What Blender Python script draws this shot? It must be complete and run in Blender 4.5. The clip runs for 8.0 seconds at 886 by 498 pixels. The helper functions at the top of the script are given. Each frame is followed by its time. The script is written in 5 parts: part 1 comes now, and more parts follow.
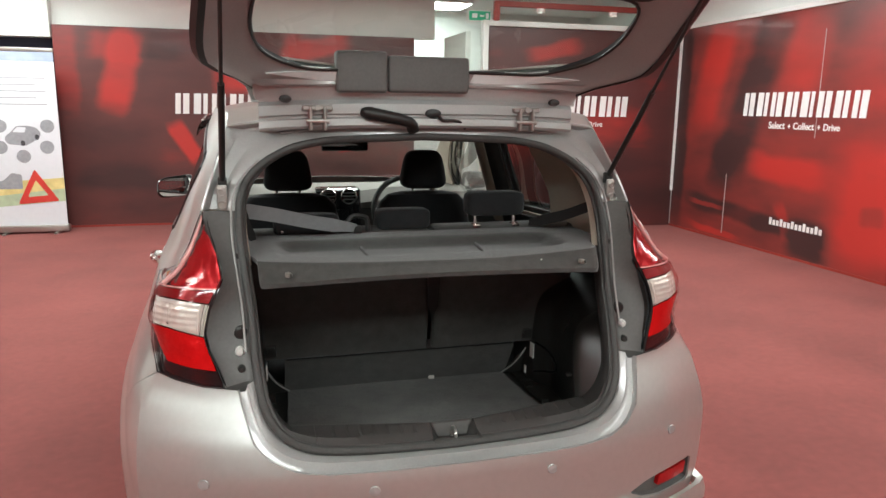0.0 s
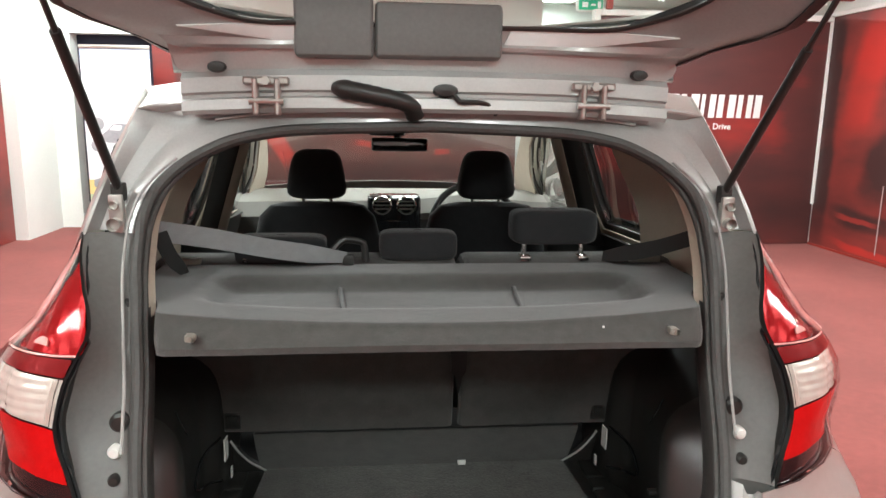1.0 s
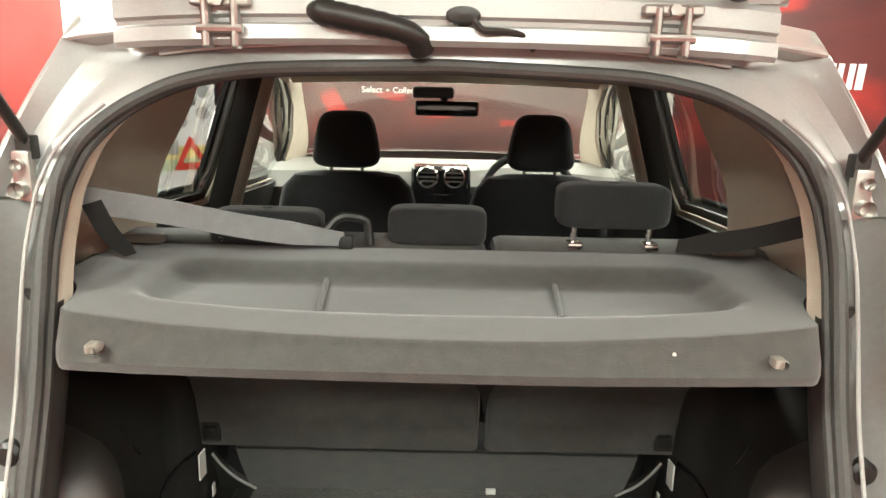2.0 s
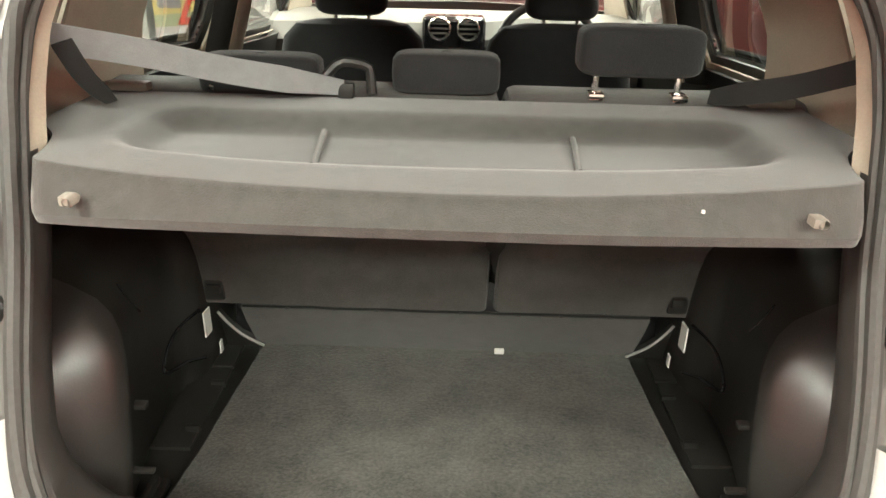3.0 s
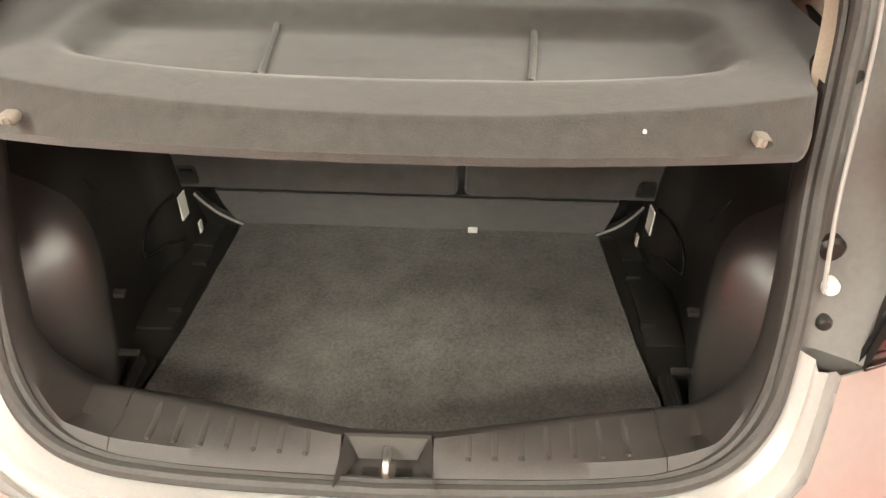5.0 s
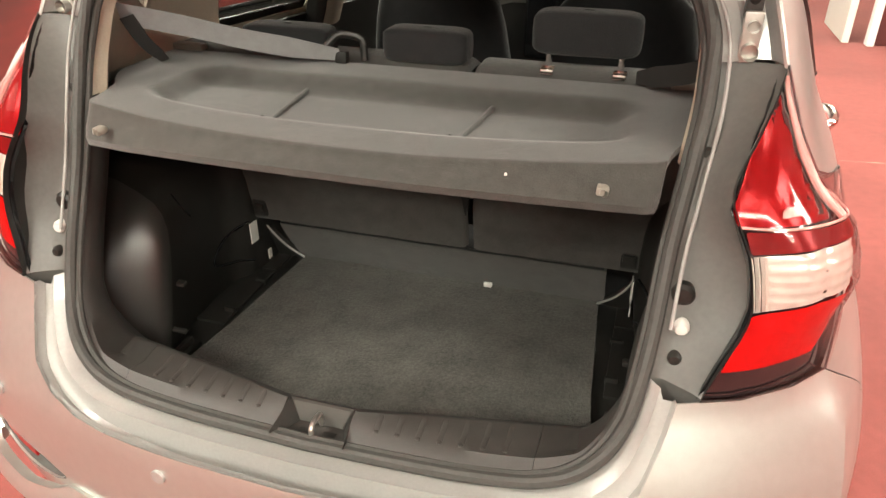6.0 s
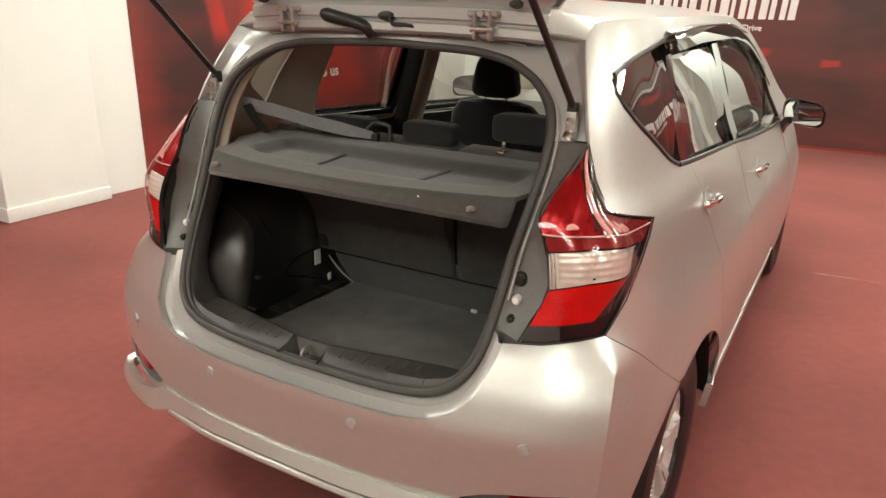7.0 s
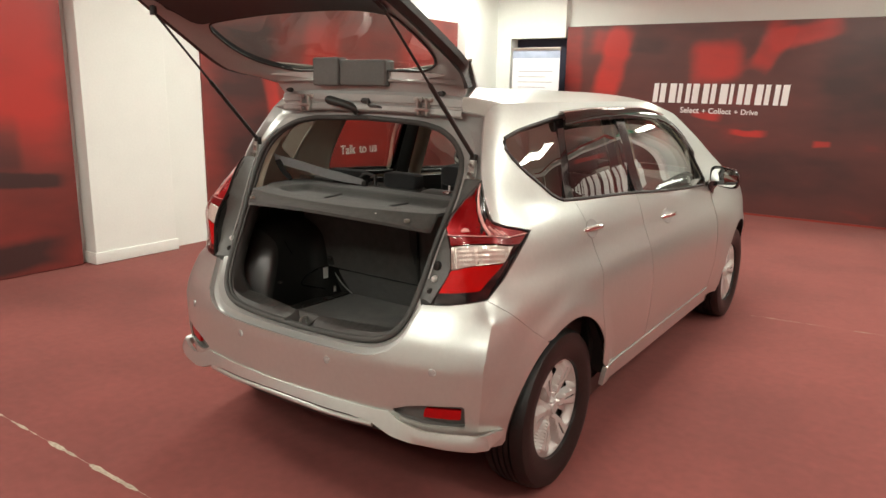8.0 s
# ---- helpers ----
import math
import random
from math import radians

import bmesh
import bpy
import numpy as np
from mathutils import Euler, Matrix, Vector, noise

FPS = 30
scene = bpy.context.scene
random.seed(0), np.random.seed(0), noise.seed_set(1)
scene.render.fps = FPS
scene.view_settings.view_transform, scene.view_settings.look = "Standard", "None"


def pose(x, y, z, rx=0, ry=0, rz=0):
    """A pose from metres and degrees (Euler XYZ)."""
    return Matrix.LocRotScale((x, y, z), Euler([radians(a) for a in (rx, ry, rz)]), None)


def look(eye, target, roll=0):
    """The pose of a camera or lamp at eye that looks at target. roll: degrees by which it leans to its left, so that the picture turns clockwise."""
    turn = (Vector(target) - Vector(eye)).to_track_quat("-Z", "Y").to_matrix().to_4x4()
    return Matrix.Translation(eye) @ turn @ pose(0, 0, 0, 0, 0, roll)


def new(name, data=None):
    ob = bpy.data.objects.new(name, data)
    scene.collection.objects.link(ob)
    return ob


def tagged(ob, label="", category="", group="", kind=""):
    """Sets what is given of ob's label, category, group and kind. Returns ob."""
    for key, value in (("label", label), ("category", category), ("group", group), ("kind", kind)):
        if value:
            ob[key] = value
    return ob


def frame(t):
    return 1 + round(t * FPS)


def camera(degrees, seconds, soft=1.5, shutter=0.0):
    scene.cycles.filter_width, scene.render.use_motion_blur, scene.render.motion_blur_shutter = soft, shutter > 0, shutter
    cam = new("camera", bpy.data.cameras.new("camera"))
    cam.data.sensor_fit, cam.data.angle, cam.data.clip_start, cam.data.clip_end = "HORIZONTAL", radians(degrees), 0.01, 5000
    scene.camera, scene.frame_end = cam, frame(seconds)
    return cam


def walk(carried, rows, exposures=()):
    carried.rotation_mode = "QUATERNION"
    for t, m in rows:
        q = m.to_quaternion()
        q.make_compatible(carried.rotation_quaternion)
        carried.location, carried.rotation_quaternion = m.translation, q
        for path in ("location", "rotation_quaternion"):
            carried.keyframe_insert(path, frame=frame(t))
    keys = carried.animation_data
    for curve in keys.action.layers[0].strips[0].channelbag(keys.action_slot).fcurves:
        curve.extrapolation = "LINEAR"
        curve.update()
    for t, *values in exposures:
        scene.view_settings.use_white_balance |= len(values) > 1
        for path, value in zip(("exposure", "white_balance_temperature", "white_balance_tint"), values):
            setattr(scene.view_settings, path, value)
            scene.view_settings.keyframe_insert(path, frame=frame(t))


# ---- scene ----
cam = camera(63.9, 8.0)
PATH = [
    (0, (-0.473, -1.463, 1.438), (0.042, 0.43, 1.049), 0.7),
    (0.5, (-0.285, -1.117, 1.41), (0.077, 0.812, 1.025), 0.8),
    (1, (-0.11, -0.831, 1.388), (0.087, 1.122, 1.006), 0.9),
    (1.2, (-0.052, -0.738, 1.37), (0.095, 1.221, 0.999), 0.9),
    (2.3, (0.007, -0.468, 1.332), (-0.012, 1.46, 0.8), 1.4),
    (2.5, (0.012, -0.462, 1.326), (-0.011, 1.447, 0.728), 1.4),
    (3, (0.011, -0.43, 1.3), (-0.016, 1.395, 0.484), 1.4),
    (3.5, (0.011, -0.406, 1.302), (-0.009, 1.298, 0.255), 1.5),
    (4, (0.019, -0.385, 1.322), (0.003, 1.234, 0.149), 1.4),
    (4.5, (0.001, -0.356, 1.335), (-0.02, 1.233, 0.121), 1.4),
    (5, (0.075, -0.401, 1.377), (0.045, 1.2, 0.179), 1.2),
    (5.2, (0.131, -0.419, 1.387), (0.092, 1.201, 0.215), 0.9),
    (6.3, (0.599, -0.721, 1.424), (-0.091, 0.941, 0.551), 0.8),
    (6.5, (0.726, -0.808, 1.439), (-0.035, 0.85, 0.618), 1.1),
    (7, (1.082, -1.057, 1.461), (0.139, 0.578, 0.802), 1.1),
    (7.5, (1.466, -1.345, 1.459), (0.427, 0.276, 0.918), 1.1),
    (8, (1.838, -1.625, 1.482), (0.733, -0.019, 1.036), 1.1),
]
EXPOSURES = [(0, -0.44, 5800, 6), (1.0, 0.12, 5800, 6), (1.2, 0.25, 5900, 6), (2.3, 1.05, 6300, 2), (2.5, 1.10, 6300, 2), (3.5, 1.17, 6600, 7), (4.5, 1.15, 6700, 9), (5.2, 0.98, 6800, 10), (6.3, 0.34, 6700, 8), (7.0, -0.38, 6600, 7), (8.0, -0.63, 6500, 7)]
walk(cam, [(t, look(eye, target, roll)) for t, eye, target, roll in PATH], EXPOSURES)

# ---- world and light ----
from mathutils.geometry import delaunay_2d_cdt

world = bpy.data.worlds.new("room_world")
scene.world = world
world.use_nodes = True
world.node_tree.nodes["Background"].inputs[0].default_value = (0.9, 0.95, 1.0, 1)
world.node_tree.nodes["Background"].inputs[1].default_value = 0.05
LAMP_POWER = 46
LAMP_COLOUR = (0.98, 0.97, 0.86)
CEILING = 2.85
# (-2.9, 6.5) and (1.9, 8.4) are added, unseen, to brighten the white walls.
# (0.4, -2.4) is unseen too, set back to light the deep boot.
LAMPS = [(-1.8, -3.2), (2.6, -3.2), (-2.0, -0.9), (0.4, -2.4), (3.2, -0.4), (-2.0, 2.4), (0.6, 2.4), (3.2, 2.4), (-2.9, 6.5), (-2.0, 4.6), (1.9, 8.4), (0.9, 5.6), (3.2, 4.8)]


# ---- materials ----
def material(name, colour, rough=0.5, metal=0.0, grain=0.0, scale=60.0, bump=0.0, spots=0.0, coat=0.0, spec=0.5, sheen=0.0, stretch=(1, 1, 1)):
    """A principled material whose colour varies at two scales, with a fine relief."""
    m = bpy.data.materials.new(name)
    m.use_nodes = True
    t, b = m.node_tree, m.node_tree.nodes["Principled BSDF"]
    b.inputs["Base Color"].default_value = (*colour, 1)
    b.inputs["Roughness"].default_value, b.inputs["Metallic"].default_value = rough, metal
    b.inputs["Coat Weight"].default_value, b.inputs["Specular IOR Level"].default_value = coat, spec
    b.inputs["Coat Roughness"].default_value = 0.04
    b.inputs["Sheen Weight"].default_value = sheen
    if grain or bump:
        place = t.nodes.new("ShaderNodeTexCoord")
        turn = t.nodes.new("ShaderNodeMapping")
        turn.inputs["Scale"].default_value = stretch
        t.links.new(place.outputs["Object"], turn.inputs[0])
        fine, wide = t.nodes.new("ShaderNodeTexNoise"), t.nodes.new("ShaderNodeTexNoise")
        fine.inputs["Scale"].default_value, wide.inputs["Scale"].default_value = scale, scale / 14
        fine.inputs["Detail"].default_value, wide.inputs["Detail"].default_value = 3, 4
        for n in (fine, wide):
            t.links.new(turn.outputs[0], n.inputs["Vector"])
        mix = t.nodes.new("ShaderNodeMath")
        mix.operation = "MULTIPLY_ADD"
        t.links.new(wide.outputs["Fac"], mix.inputs[0])
        mix.inputs[1].default_value = 0.8
        t.links.new(fine.outputs["Fac"], mix.inputs[2])
        ramp = t.nodes.new("ShaderNodeMapRange")
        ramp.inputs["From Min"].default_value, ramp.inputs["From Max"].default_value = 0.55, 1.25
        ramp.inputs["To Min"].default_value, ramp.inputs["To Max"].default_value = 1 - grain, 1 + grain
        t.links.new(mix.outputs[0], ramp.inputs[0])
        tint = t.nodes.new("ShaderNodeVectorMath")
        tint.operation = "SCALE"
        tint.inputs[0].default_value = colour
        t.links.new(ramp.outputs[0], tint.inputs["Scale"])
        out = tint.outputs[0]
        if spots:
            wear, level, shade = t.nodes.new("ShaderNodeTexNoise"), t.nodes.new("ShaderNodeMapRange"), t.nodes.new("ShaderNodeVectorMath")
            wear.inputs["Scale"].default_value, wear.inputs["Detail"].default_value = 0.9, 5
            level.inputs["From Min"].default_value, level.inputs["From Max"].default_value = 0.3, 0.7
            level.inputs["To Min"].default_value, level.inputs["To Max"].default_value = 1 - spots, 1 + spots
            shade.operation = "SCALE"
            t.links.new(place.outputs["Object"], wear.inputs["Vector"])
            t.links.new(wear.outputs["Fac"], level.inputs[0])
            t.links.new(out, shade.inputs[0])
            t.links.new(level.outputs[0], shade.inputs["Scale"])
            out = shade.outputs[0]
        t.links.new(out, b.inputs["Base Color"])
        if bump:
            relief = t.nodes.new("ShaderNodeBump")
            relief.inputs["Strength"].default_value, relief.inputs["Distance"].default_value = bump, 0.003
            t.links.new(fine.outputs["Fac"], relief.inputs["Height"])
            t.links.new(relief.outputs[0], b.inputs["Normal"])
    return m


def glass(name, tint, gloss=0.05, haze=0.0):
    """A thin pane: clear along the view, with a mirror gloss that grows with the angle."""
    m = bpy.data.materials.new(name)
    m.use_nodes = True
    t = m.node_tree
    t.nodes.remove(t.nodes["Principled BSDF"])
    clear, shine, mix, edge, steep, gain = (t.nodes.new("ShaderNode" + n) for n in ("BsdfTransparent", "BsdfGlossy", "MixShader", "LayerWeight", "Math", "Math"))
    clear.inputs[0].default_value = (*tint, 1)
    shine.inputs["Roughness"].default_value = 0.01
    edge.inputs["Blend"].default_value = 0.5
    steep.operation, gain.operation = "POWER", "MULTIPLY_ADD"
    steep.inputs[1].default_value = 3.5
    gain.inputs[1].default_value, gain.inputs[2].default_value = 0.9, gloss
    t.links.new(edge.outputs["Facing"], steep.inputs[0])
    t.links.new(steep.outputs[0], gain.inputs[0])
    t.links.new(gain.outputs[0], mix.inputs[0])
    # A diffuse film mixed into the clear pane makes it pale.
    if haze:
        film, veil = t.nodes.new("ShaderNodeBsdfDiffuse"), t.nodes.new("ShaderNodeMixShader")
        film.inputs[0].default_value = (0.75, 0.72, 0.66, 1)
        veil.inputs[0].default_value = haze
        t.links.new(clear.outputs[0], veil.inputs[1])
        t.links.new(film.outputs[0], veil.inputs[2])
        t.links.new(veil.outputs[0], mix.inputs[1])
    else:
        t.links.new(clear.outputs[0], mix.inputs[1])
    t.links.new(shine.outputs[0], mix.inputs[2])
    t.links.new(mix.outputs[0], t.nodes["Material Output"].inputs[0])
    return m


def glow(name, colour, strength):
    m = bpy.data.materials.new(name)
    m.use_nodes = True
    b = m.node_tree.nodes["Principled BSDF"]
    b.inputs["Base Color"].default_value = (*colour, 1)
    b.inputs["Emission Color"].default_value = (*colour, 1)
    b.inputs["Emission Strength"].default_value = strength
    return m


def moulded_lens(name, colour, rough, metal, cell=260, depth=0.10):
    """Lamp optics: tinted, mirror-backed plastic with fine prisms and a little unevenness."""
    m = material(name, colour, rough, metal, grain=0.15, scale=60, spec=0.3)
    t, b = m.node_tree, m.node_tree.nodes["Principled BSDF"]
    place, cells, relief = (t.nodes.new("ShaderNode" + n) for n in ("TexCoord", "TexVoronoi", "Bump"))
    cells.inputs["Scale"].default_value = cell
    relief.inputs["Strength"].default_value, relief.inputs["Distance"].default_value = depth, 0.002
    t.links.new(place.outputs["Object"], cells.inputs["Vector"])
    t.links.new(cells.outputs["Distance"], relief.inputs["Height"])
    t.links.new(relief.outputs[0], b.inputs["Normal"])
    return m


def printed(name, axis, base, blobs, red=(0.46, 0.032, 0.024), dark=(0.05, 0.022, 0.021)):
    """A large print of blurred car shapes: soft red and dark patches over a deep red ground.
    blobs: (along, height, half width, half height, turn, strength); a negative strength darkens."""
    m = material(name, base, 0.42, coat=0.05)
    t, b = m.node_tree, m.node_tree.nodes["Principled BSDF"]
    place = t.nodes.new("ShaderNodeTexCoord")
    part_ = t.nodes.new("ShaderNodeSeparateXYZ")
    flat = t.nodes.new("ShaderNodeCombineXYZ")
    t.links.new(place.outputs["Object"], part_.inputs[0])
    t.links.new(part_.outputs[axis], flat.inputs[0])
    t.links.new(part_.outputs[2], flat.inputs[1])
    warp = t.nodes.new("ShaderNodeTexNoise")
    warp.inputs["Scale"].default_value, warp.inputs["Detail"].default_value = 1.6, 3
    t.links.new(flat.outputs[0], warp.inputs["Vector"])
    push = t.nodes.new("ShaderNodeVectorMath")
    push.operation = "MULTIPLY_ADD"
    push.inputs[1].default_value = (0.16, 0.16, 0)
    t.links.new(warp.outputs["Color"], push.inputs[0])
    t.links.new(flat.outputs[0], push.inputs[2])
    total = None
    for along, height, wide, tall, turn, strength in blobs:
        move = t.nodes.new("ShaderNodeMapping")
        move.vector_type = "TEXTURE"
        move.inputs["Location"].default_value = (along + 0.08, height + 0.08, 0)
        move.inputs["Rotation"].default_value = (0, 0, radians(turn))
        move.inputs["Scale"].default_value = (wide, tall, 1)
        t.links.new(push.outputs[0], move.inputs[0])
        away = t.nodes.new("ShaderNodeVectorMath")
        away.operation = "ABSOLUTE"
        t.links.new(move.outputs[0], away.inputs[0])
        fade = t.nodes.new("ShaderNodeMapRange")
        fade.data_type, fade.interpolation_type = "FLOAT_VECTOR", "SMOOTHSTEP"
        for name_, value in (("From_Min_FLOAT3", (0.5, 0.5, -1)), ("From_Max_FLOAT3", (1.25, 1.25, 9)), ("To_Min_FLOAT3", (1, 1, 1)), ("To_Max_FLOAT3", (0, 0, 0))):
            next(i for i in fade.inputs if i.identifier == name_).default_value = value
        t.links.new(away.outputs[0], next(i for i in fade.inputs if i.identifier == "Vector"))
        pair_ = t.nodes.new("ShaderNodeSeparateXYZ")
        t.links.new(fade.outputs["Vector"], pair_.inputs[0])
        both_ = t.nodes.new("ShaderNodeMath")
        both_.operation = "MULTIPLY"
        t.links.new(pair_.outputs[0], both_.inputs[0])
        t.links.new(pair_.outputs[1], both_.inputs[1])
        soft = t.nodes.new("ShaderNodeMath")
        soft.operation = "MULTIPLY"
        soft.inputs[1].default_value = strength
        t.links.new(both_.outputs[0], soft.inputs[0])
        if total is None:
            total = soft.outputs[0]
        else:
            add = t.nodes.new("ShaderNodeMath")
            t.links.new(total, add.inputs[0])
            t.links.new(soft.outputs[0], add.inputs[1])
            total = add.outputs[0]
    streak = t.nodes.new("ShaderNodeTexNoise")
    streak.inputs["Scale"].default_value, streak.inputs["Detail"].default_value = 1.3, 3
    squash = t.nodes.new("ShaderNodeMapping")
    squash.inputs["Scale"].default_value = (0.8, 2.2, 1)
    squash.inputs["Rotation"].default_value = (0, 0, 0.35)
    t.links.new(flat.outputs[0], squash.inputs[0])
    t.links.new(squash.outputs[0], streak.inputs["Vector"])
    add = t.nodes.new("ShaderNodeMath")
    add.operation = "MULTIPLY_ADD"
    t.links.new(streak.outputs["Fac"], add.inputs[0])
    add.inputs[1].default_value = 0.8
    t.links.new(total, add.inputs[2])
    ramp = t.nodes.new("ShaderNodeValToRGB")
    e = ramp.color_ramp.elements
    e[0].position, e[0].color = 0.05, (*dark, 1)
    e[1].position, e[1].color = 1.0, (*red, 1)
    mid = e.new(0.45)
    mid.color = (*base, 1)
    t.links.new(add.outputs[0], ramp.inputs[0])
    t.links.new(ramp.outputs[0], b.inputs["Base Color"])
    return m


PAINT = material("silver_paint", (0.555, 0.575, 0.545), 0.37, 0.72, grain=0.05, scale=900, coat=0.55)
PAINT.node_tree.nodes["Principled BSDF"].inputs["Coat Roughness"].default_value = 0.12
# The body silver toned down for shade on inner faces; sensors and cups share it.
PAINT_SHADE = material("silver_paint_shade_tone", (0.405, 0.405, 0.39), 0.36, 0.30, grain=0.06, scale=200, coat=0.4)
# Pale tone of the highlight drawn beside the weather seal.
SEAL_GLINT = material("pale_seal_glint", (0.33, 0.325, 0.31), 0.45, grain=0.08, scale=120)
GUTTER = material("grey_primer_gutter", (0.108, 0.107, 0.100), 0.5, grain=0.12, scale=120, bump=0.05)
BLACK = material("black_plastic", (0.019, 0.018, 0.016), 0.42, grain=0.25, scale=400, bump=0.12)
BLACK_SOFT = material("black_moulded_trim", (0.042, 0.0388, 0.0357), 0.5, grain=0.2, scale=700, bump=0.15)
ARCH_BLACK = material("black_smooth_plastic", (0.034, 0.031, 0.028), 0.36, grain=0.2, scale=300, bump=0.05, spec=1.0)
GLOSS_BLACK = material("gloss_black", (0.008, 0.008, 0.009), 0.08, coat=1.0, grain=0.1, scale=30)
LOCK_GREY = material("grey_lock_plate", (0.085, 0.083, 0.078), 0.4, grain=0.1, scale=200)
RUBBER = material("rubber_seal", (0.055, 0.054, 0.05), 0.6, grain=0.2, scale=150, bump=0.1)
TYRE_DULL = material("dull_black_gap", (0.006, 0.006, 0.006), 0.9, grain=0.2, scale=80)
TYRE = material("tyre_rubber", (0.008, 0.008, 0.0075), 0.42, grain=0.3, scale=80, bump=0.2)
FELT = material("grey_felt", (0.050, 0.050, 0.045), 0.95, grain=0.35, scale=650, bump=0.35, sheen=0.3)
MAT = material("boot_carpet", (0.062, 0.060, 0.052), 0.97, grain=0.65, scale=200, bump=0.7, sheen=0.25)
CLOTH = material("dark_seat_cloth", (0.014, 0.014, 0.015), 0.9, grain=0.3, scale=500, bump=0.4, sheen=0.15)
SEATBACK = material("grey_seat_carpet", (0.062, 0.060, 0.055), 0.95, grain=0.3, scale=420, bump=0.4, sheen=0.2)
WEB = material("seat_belt_webbing", (0.27, 0.275, 0.28), 0.75, grain=0.15, scale=700, bump=0.3)
WEB_DARK = material("dark_belt_webbing", (0.026, 0.025, 0.024), 0.8, grain=0.15, scale=700, bump=0.3)
BEIGE = material("beige_trim", (0.49, 0.435, 0.345), 0.7, grain=0.08, scale=300, bump=0.15)
HEADLINER = material("beige_headliner", (0.40, 0.35, 0.275), 0.95, grain=0.08, scale=500, bump=0.2)
DASH = material("pale_dash_top", (0.20, 0.193, 0.175), 0.6, grain=0.06, scale=300, bump=0.15)
CHROME = material("chrome", (0.8, 0.79, 0.77), 0.12, 1.0, grain=0.05, scale=40)
STEEL = material("zinc_steel", (0.5, 0.49, 0.46), 0.35, 0.9, grain=0.1, scale=90)
RIM = material("silver_wheel_trim", (0.56, 0.555, 0.53), 0.36, 0.25, grain=0.06, scale=200, coat=0.5)
IVORY = material("ivory_plastic", (0.27, 0.255, 0.22), 0.45, grain=0.08, scale=200)
WHITE_PLASTIC = material("white_plastic", (0.75, 0.74, 0.7), 0.4, grain=0.06, scale=200)
PALE_GREY = material("pale_grey_plastic", (0.33, 0.33, 0.31), 0.35, grain=0.08, scale=200)
LENS_RED = moulded_lens("red_lamp_optics", (0.34, 0.003, 0.006), 0.26, 0.40)
LENS_LOW = moulded_lens("red_low_optics", (0.70, 0.005, 0.006), 0.26, 0.40, 95, 0.45)
LENS_REFLEX = moulded_lens("red_reflex_optics", (0.42, 0.004, 0.006), 0.35, 0.2)
LENS_DEEP = moulded_lens("deep_red_lamp_optics", (0.20, 0.002, 0.004), 0.30, 0.30)
LENS_CLEAR = moulded_lens("clear_lamp_optics", (0.72, 0.70, 0.63), 0.25, 0.40)
LENS_WING = moulded_lens("pale_red_optics", (0.88, 0.47, 0.43), 0.30, 0.10)
PALE_STRIP = material("pale_grey_glazing", (0.74, 0.78, 0.76), 0.3, grain=0.05, scale=60)
LENS_COVER = glass("lamp_cover", (1, 0.95, 0.95), 0.03)
GLASS = glass("window_glass", (0.80, 0.85, 0.82), 0.08, 0.02)
# Diffuse film puts the dash's pale reflection, with some dirt, into the pane.
SCREEN = glass("windscreen_glass", (0.84, 0.88, 0.85), 0.05, 0.15)
GLASS_DARK = glass("tinted_glass", (0.50, 0.54, 0.51), 0.27, 0.005)
GLASS_QUARTER = glass("dark_quarter_glass", (0.16, 0.155, 0.15), 0.34, 0.01)
GLASS_DOOR = glass("door_glass", (0.66, 0.69, 0.66), 0.24, 0.01)
SMOKE = glass("smoked_visor", (0.22, 0.2, 0.18), 0.12)
MIRROR = material("mirror_glass", (0.85, 0.87, 0.87), 0.02, 1.0)
CARPET = material("red_carpet", (0.215, 0.056, 0.048), 0.95, grain=0.16, scale=300, spots=0.2, bump=0.25, sheen=0.04)
SEAM = material("worn_carpet_seam", (0.42, 0.36, 0.28), 0.9, grain=0.5, scale=90, bump=0.3)
WALL_WHITE = material("white_wall_paint", (0.79, 0.82, 0.78), 0.8, grain=0.03, scale=60, bump=0.05)
WALL_WHITE_COOL = material("white_ceiling", (0.85, 0.85, 0.82), 0.85, grain=0.03, scale=60, bump=0.05)
TRIM_WHITE = material("white_trim", (0.8, 0.79, 0.76), 0.45, grain=0.03, scale=50)
JOINT = material("grey_joint_strip", (0.42, 0.36, 0.34), 0.5, grain=0.1, scale=50)
TRIM_RED = material("red_trim", (0.28, 0.03, 0.02), 0.5, grain=0.1, scale=50)
NAVY = material("dark_blind", (0.012, 0.012, 0.03), 0.7, grain=0.15, scale=60)
LETTER = material("white_vinyl", (0.82, 0.81, 0.79), 0.45, grain=0.03, scale=60)
BANNER = material("banner_print", (0.74, 0.77, 0.80), 0.5, grain=0.03, scale=20)
BANNER_GREY = material("banner_grey_print", (0.33, 0.34, 0.36), 0.5, grain=0.15, scale=30)
BANNER_RED = material("banner_red_print", (0.62, 0.05, 0.035), 0.5, grain=0.06, scale=30)
BANNER_YELLOW = material("banner_yellow_print", (0.72, 0.62, 0.25), 0.5, grain=0.2, scale=12)
BANNER_GREEN = material("banner_green_print", (0.45, 0.55, 0.36), 0.5, grain=0.2, scale=12)
GREEN = glow("exit_green", (0.03, 0.32, 0.16), 0.4)
PANEL_GLOW = glow("light_diffuser", (0.98, 0.98, 0.88), 14.0)
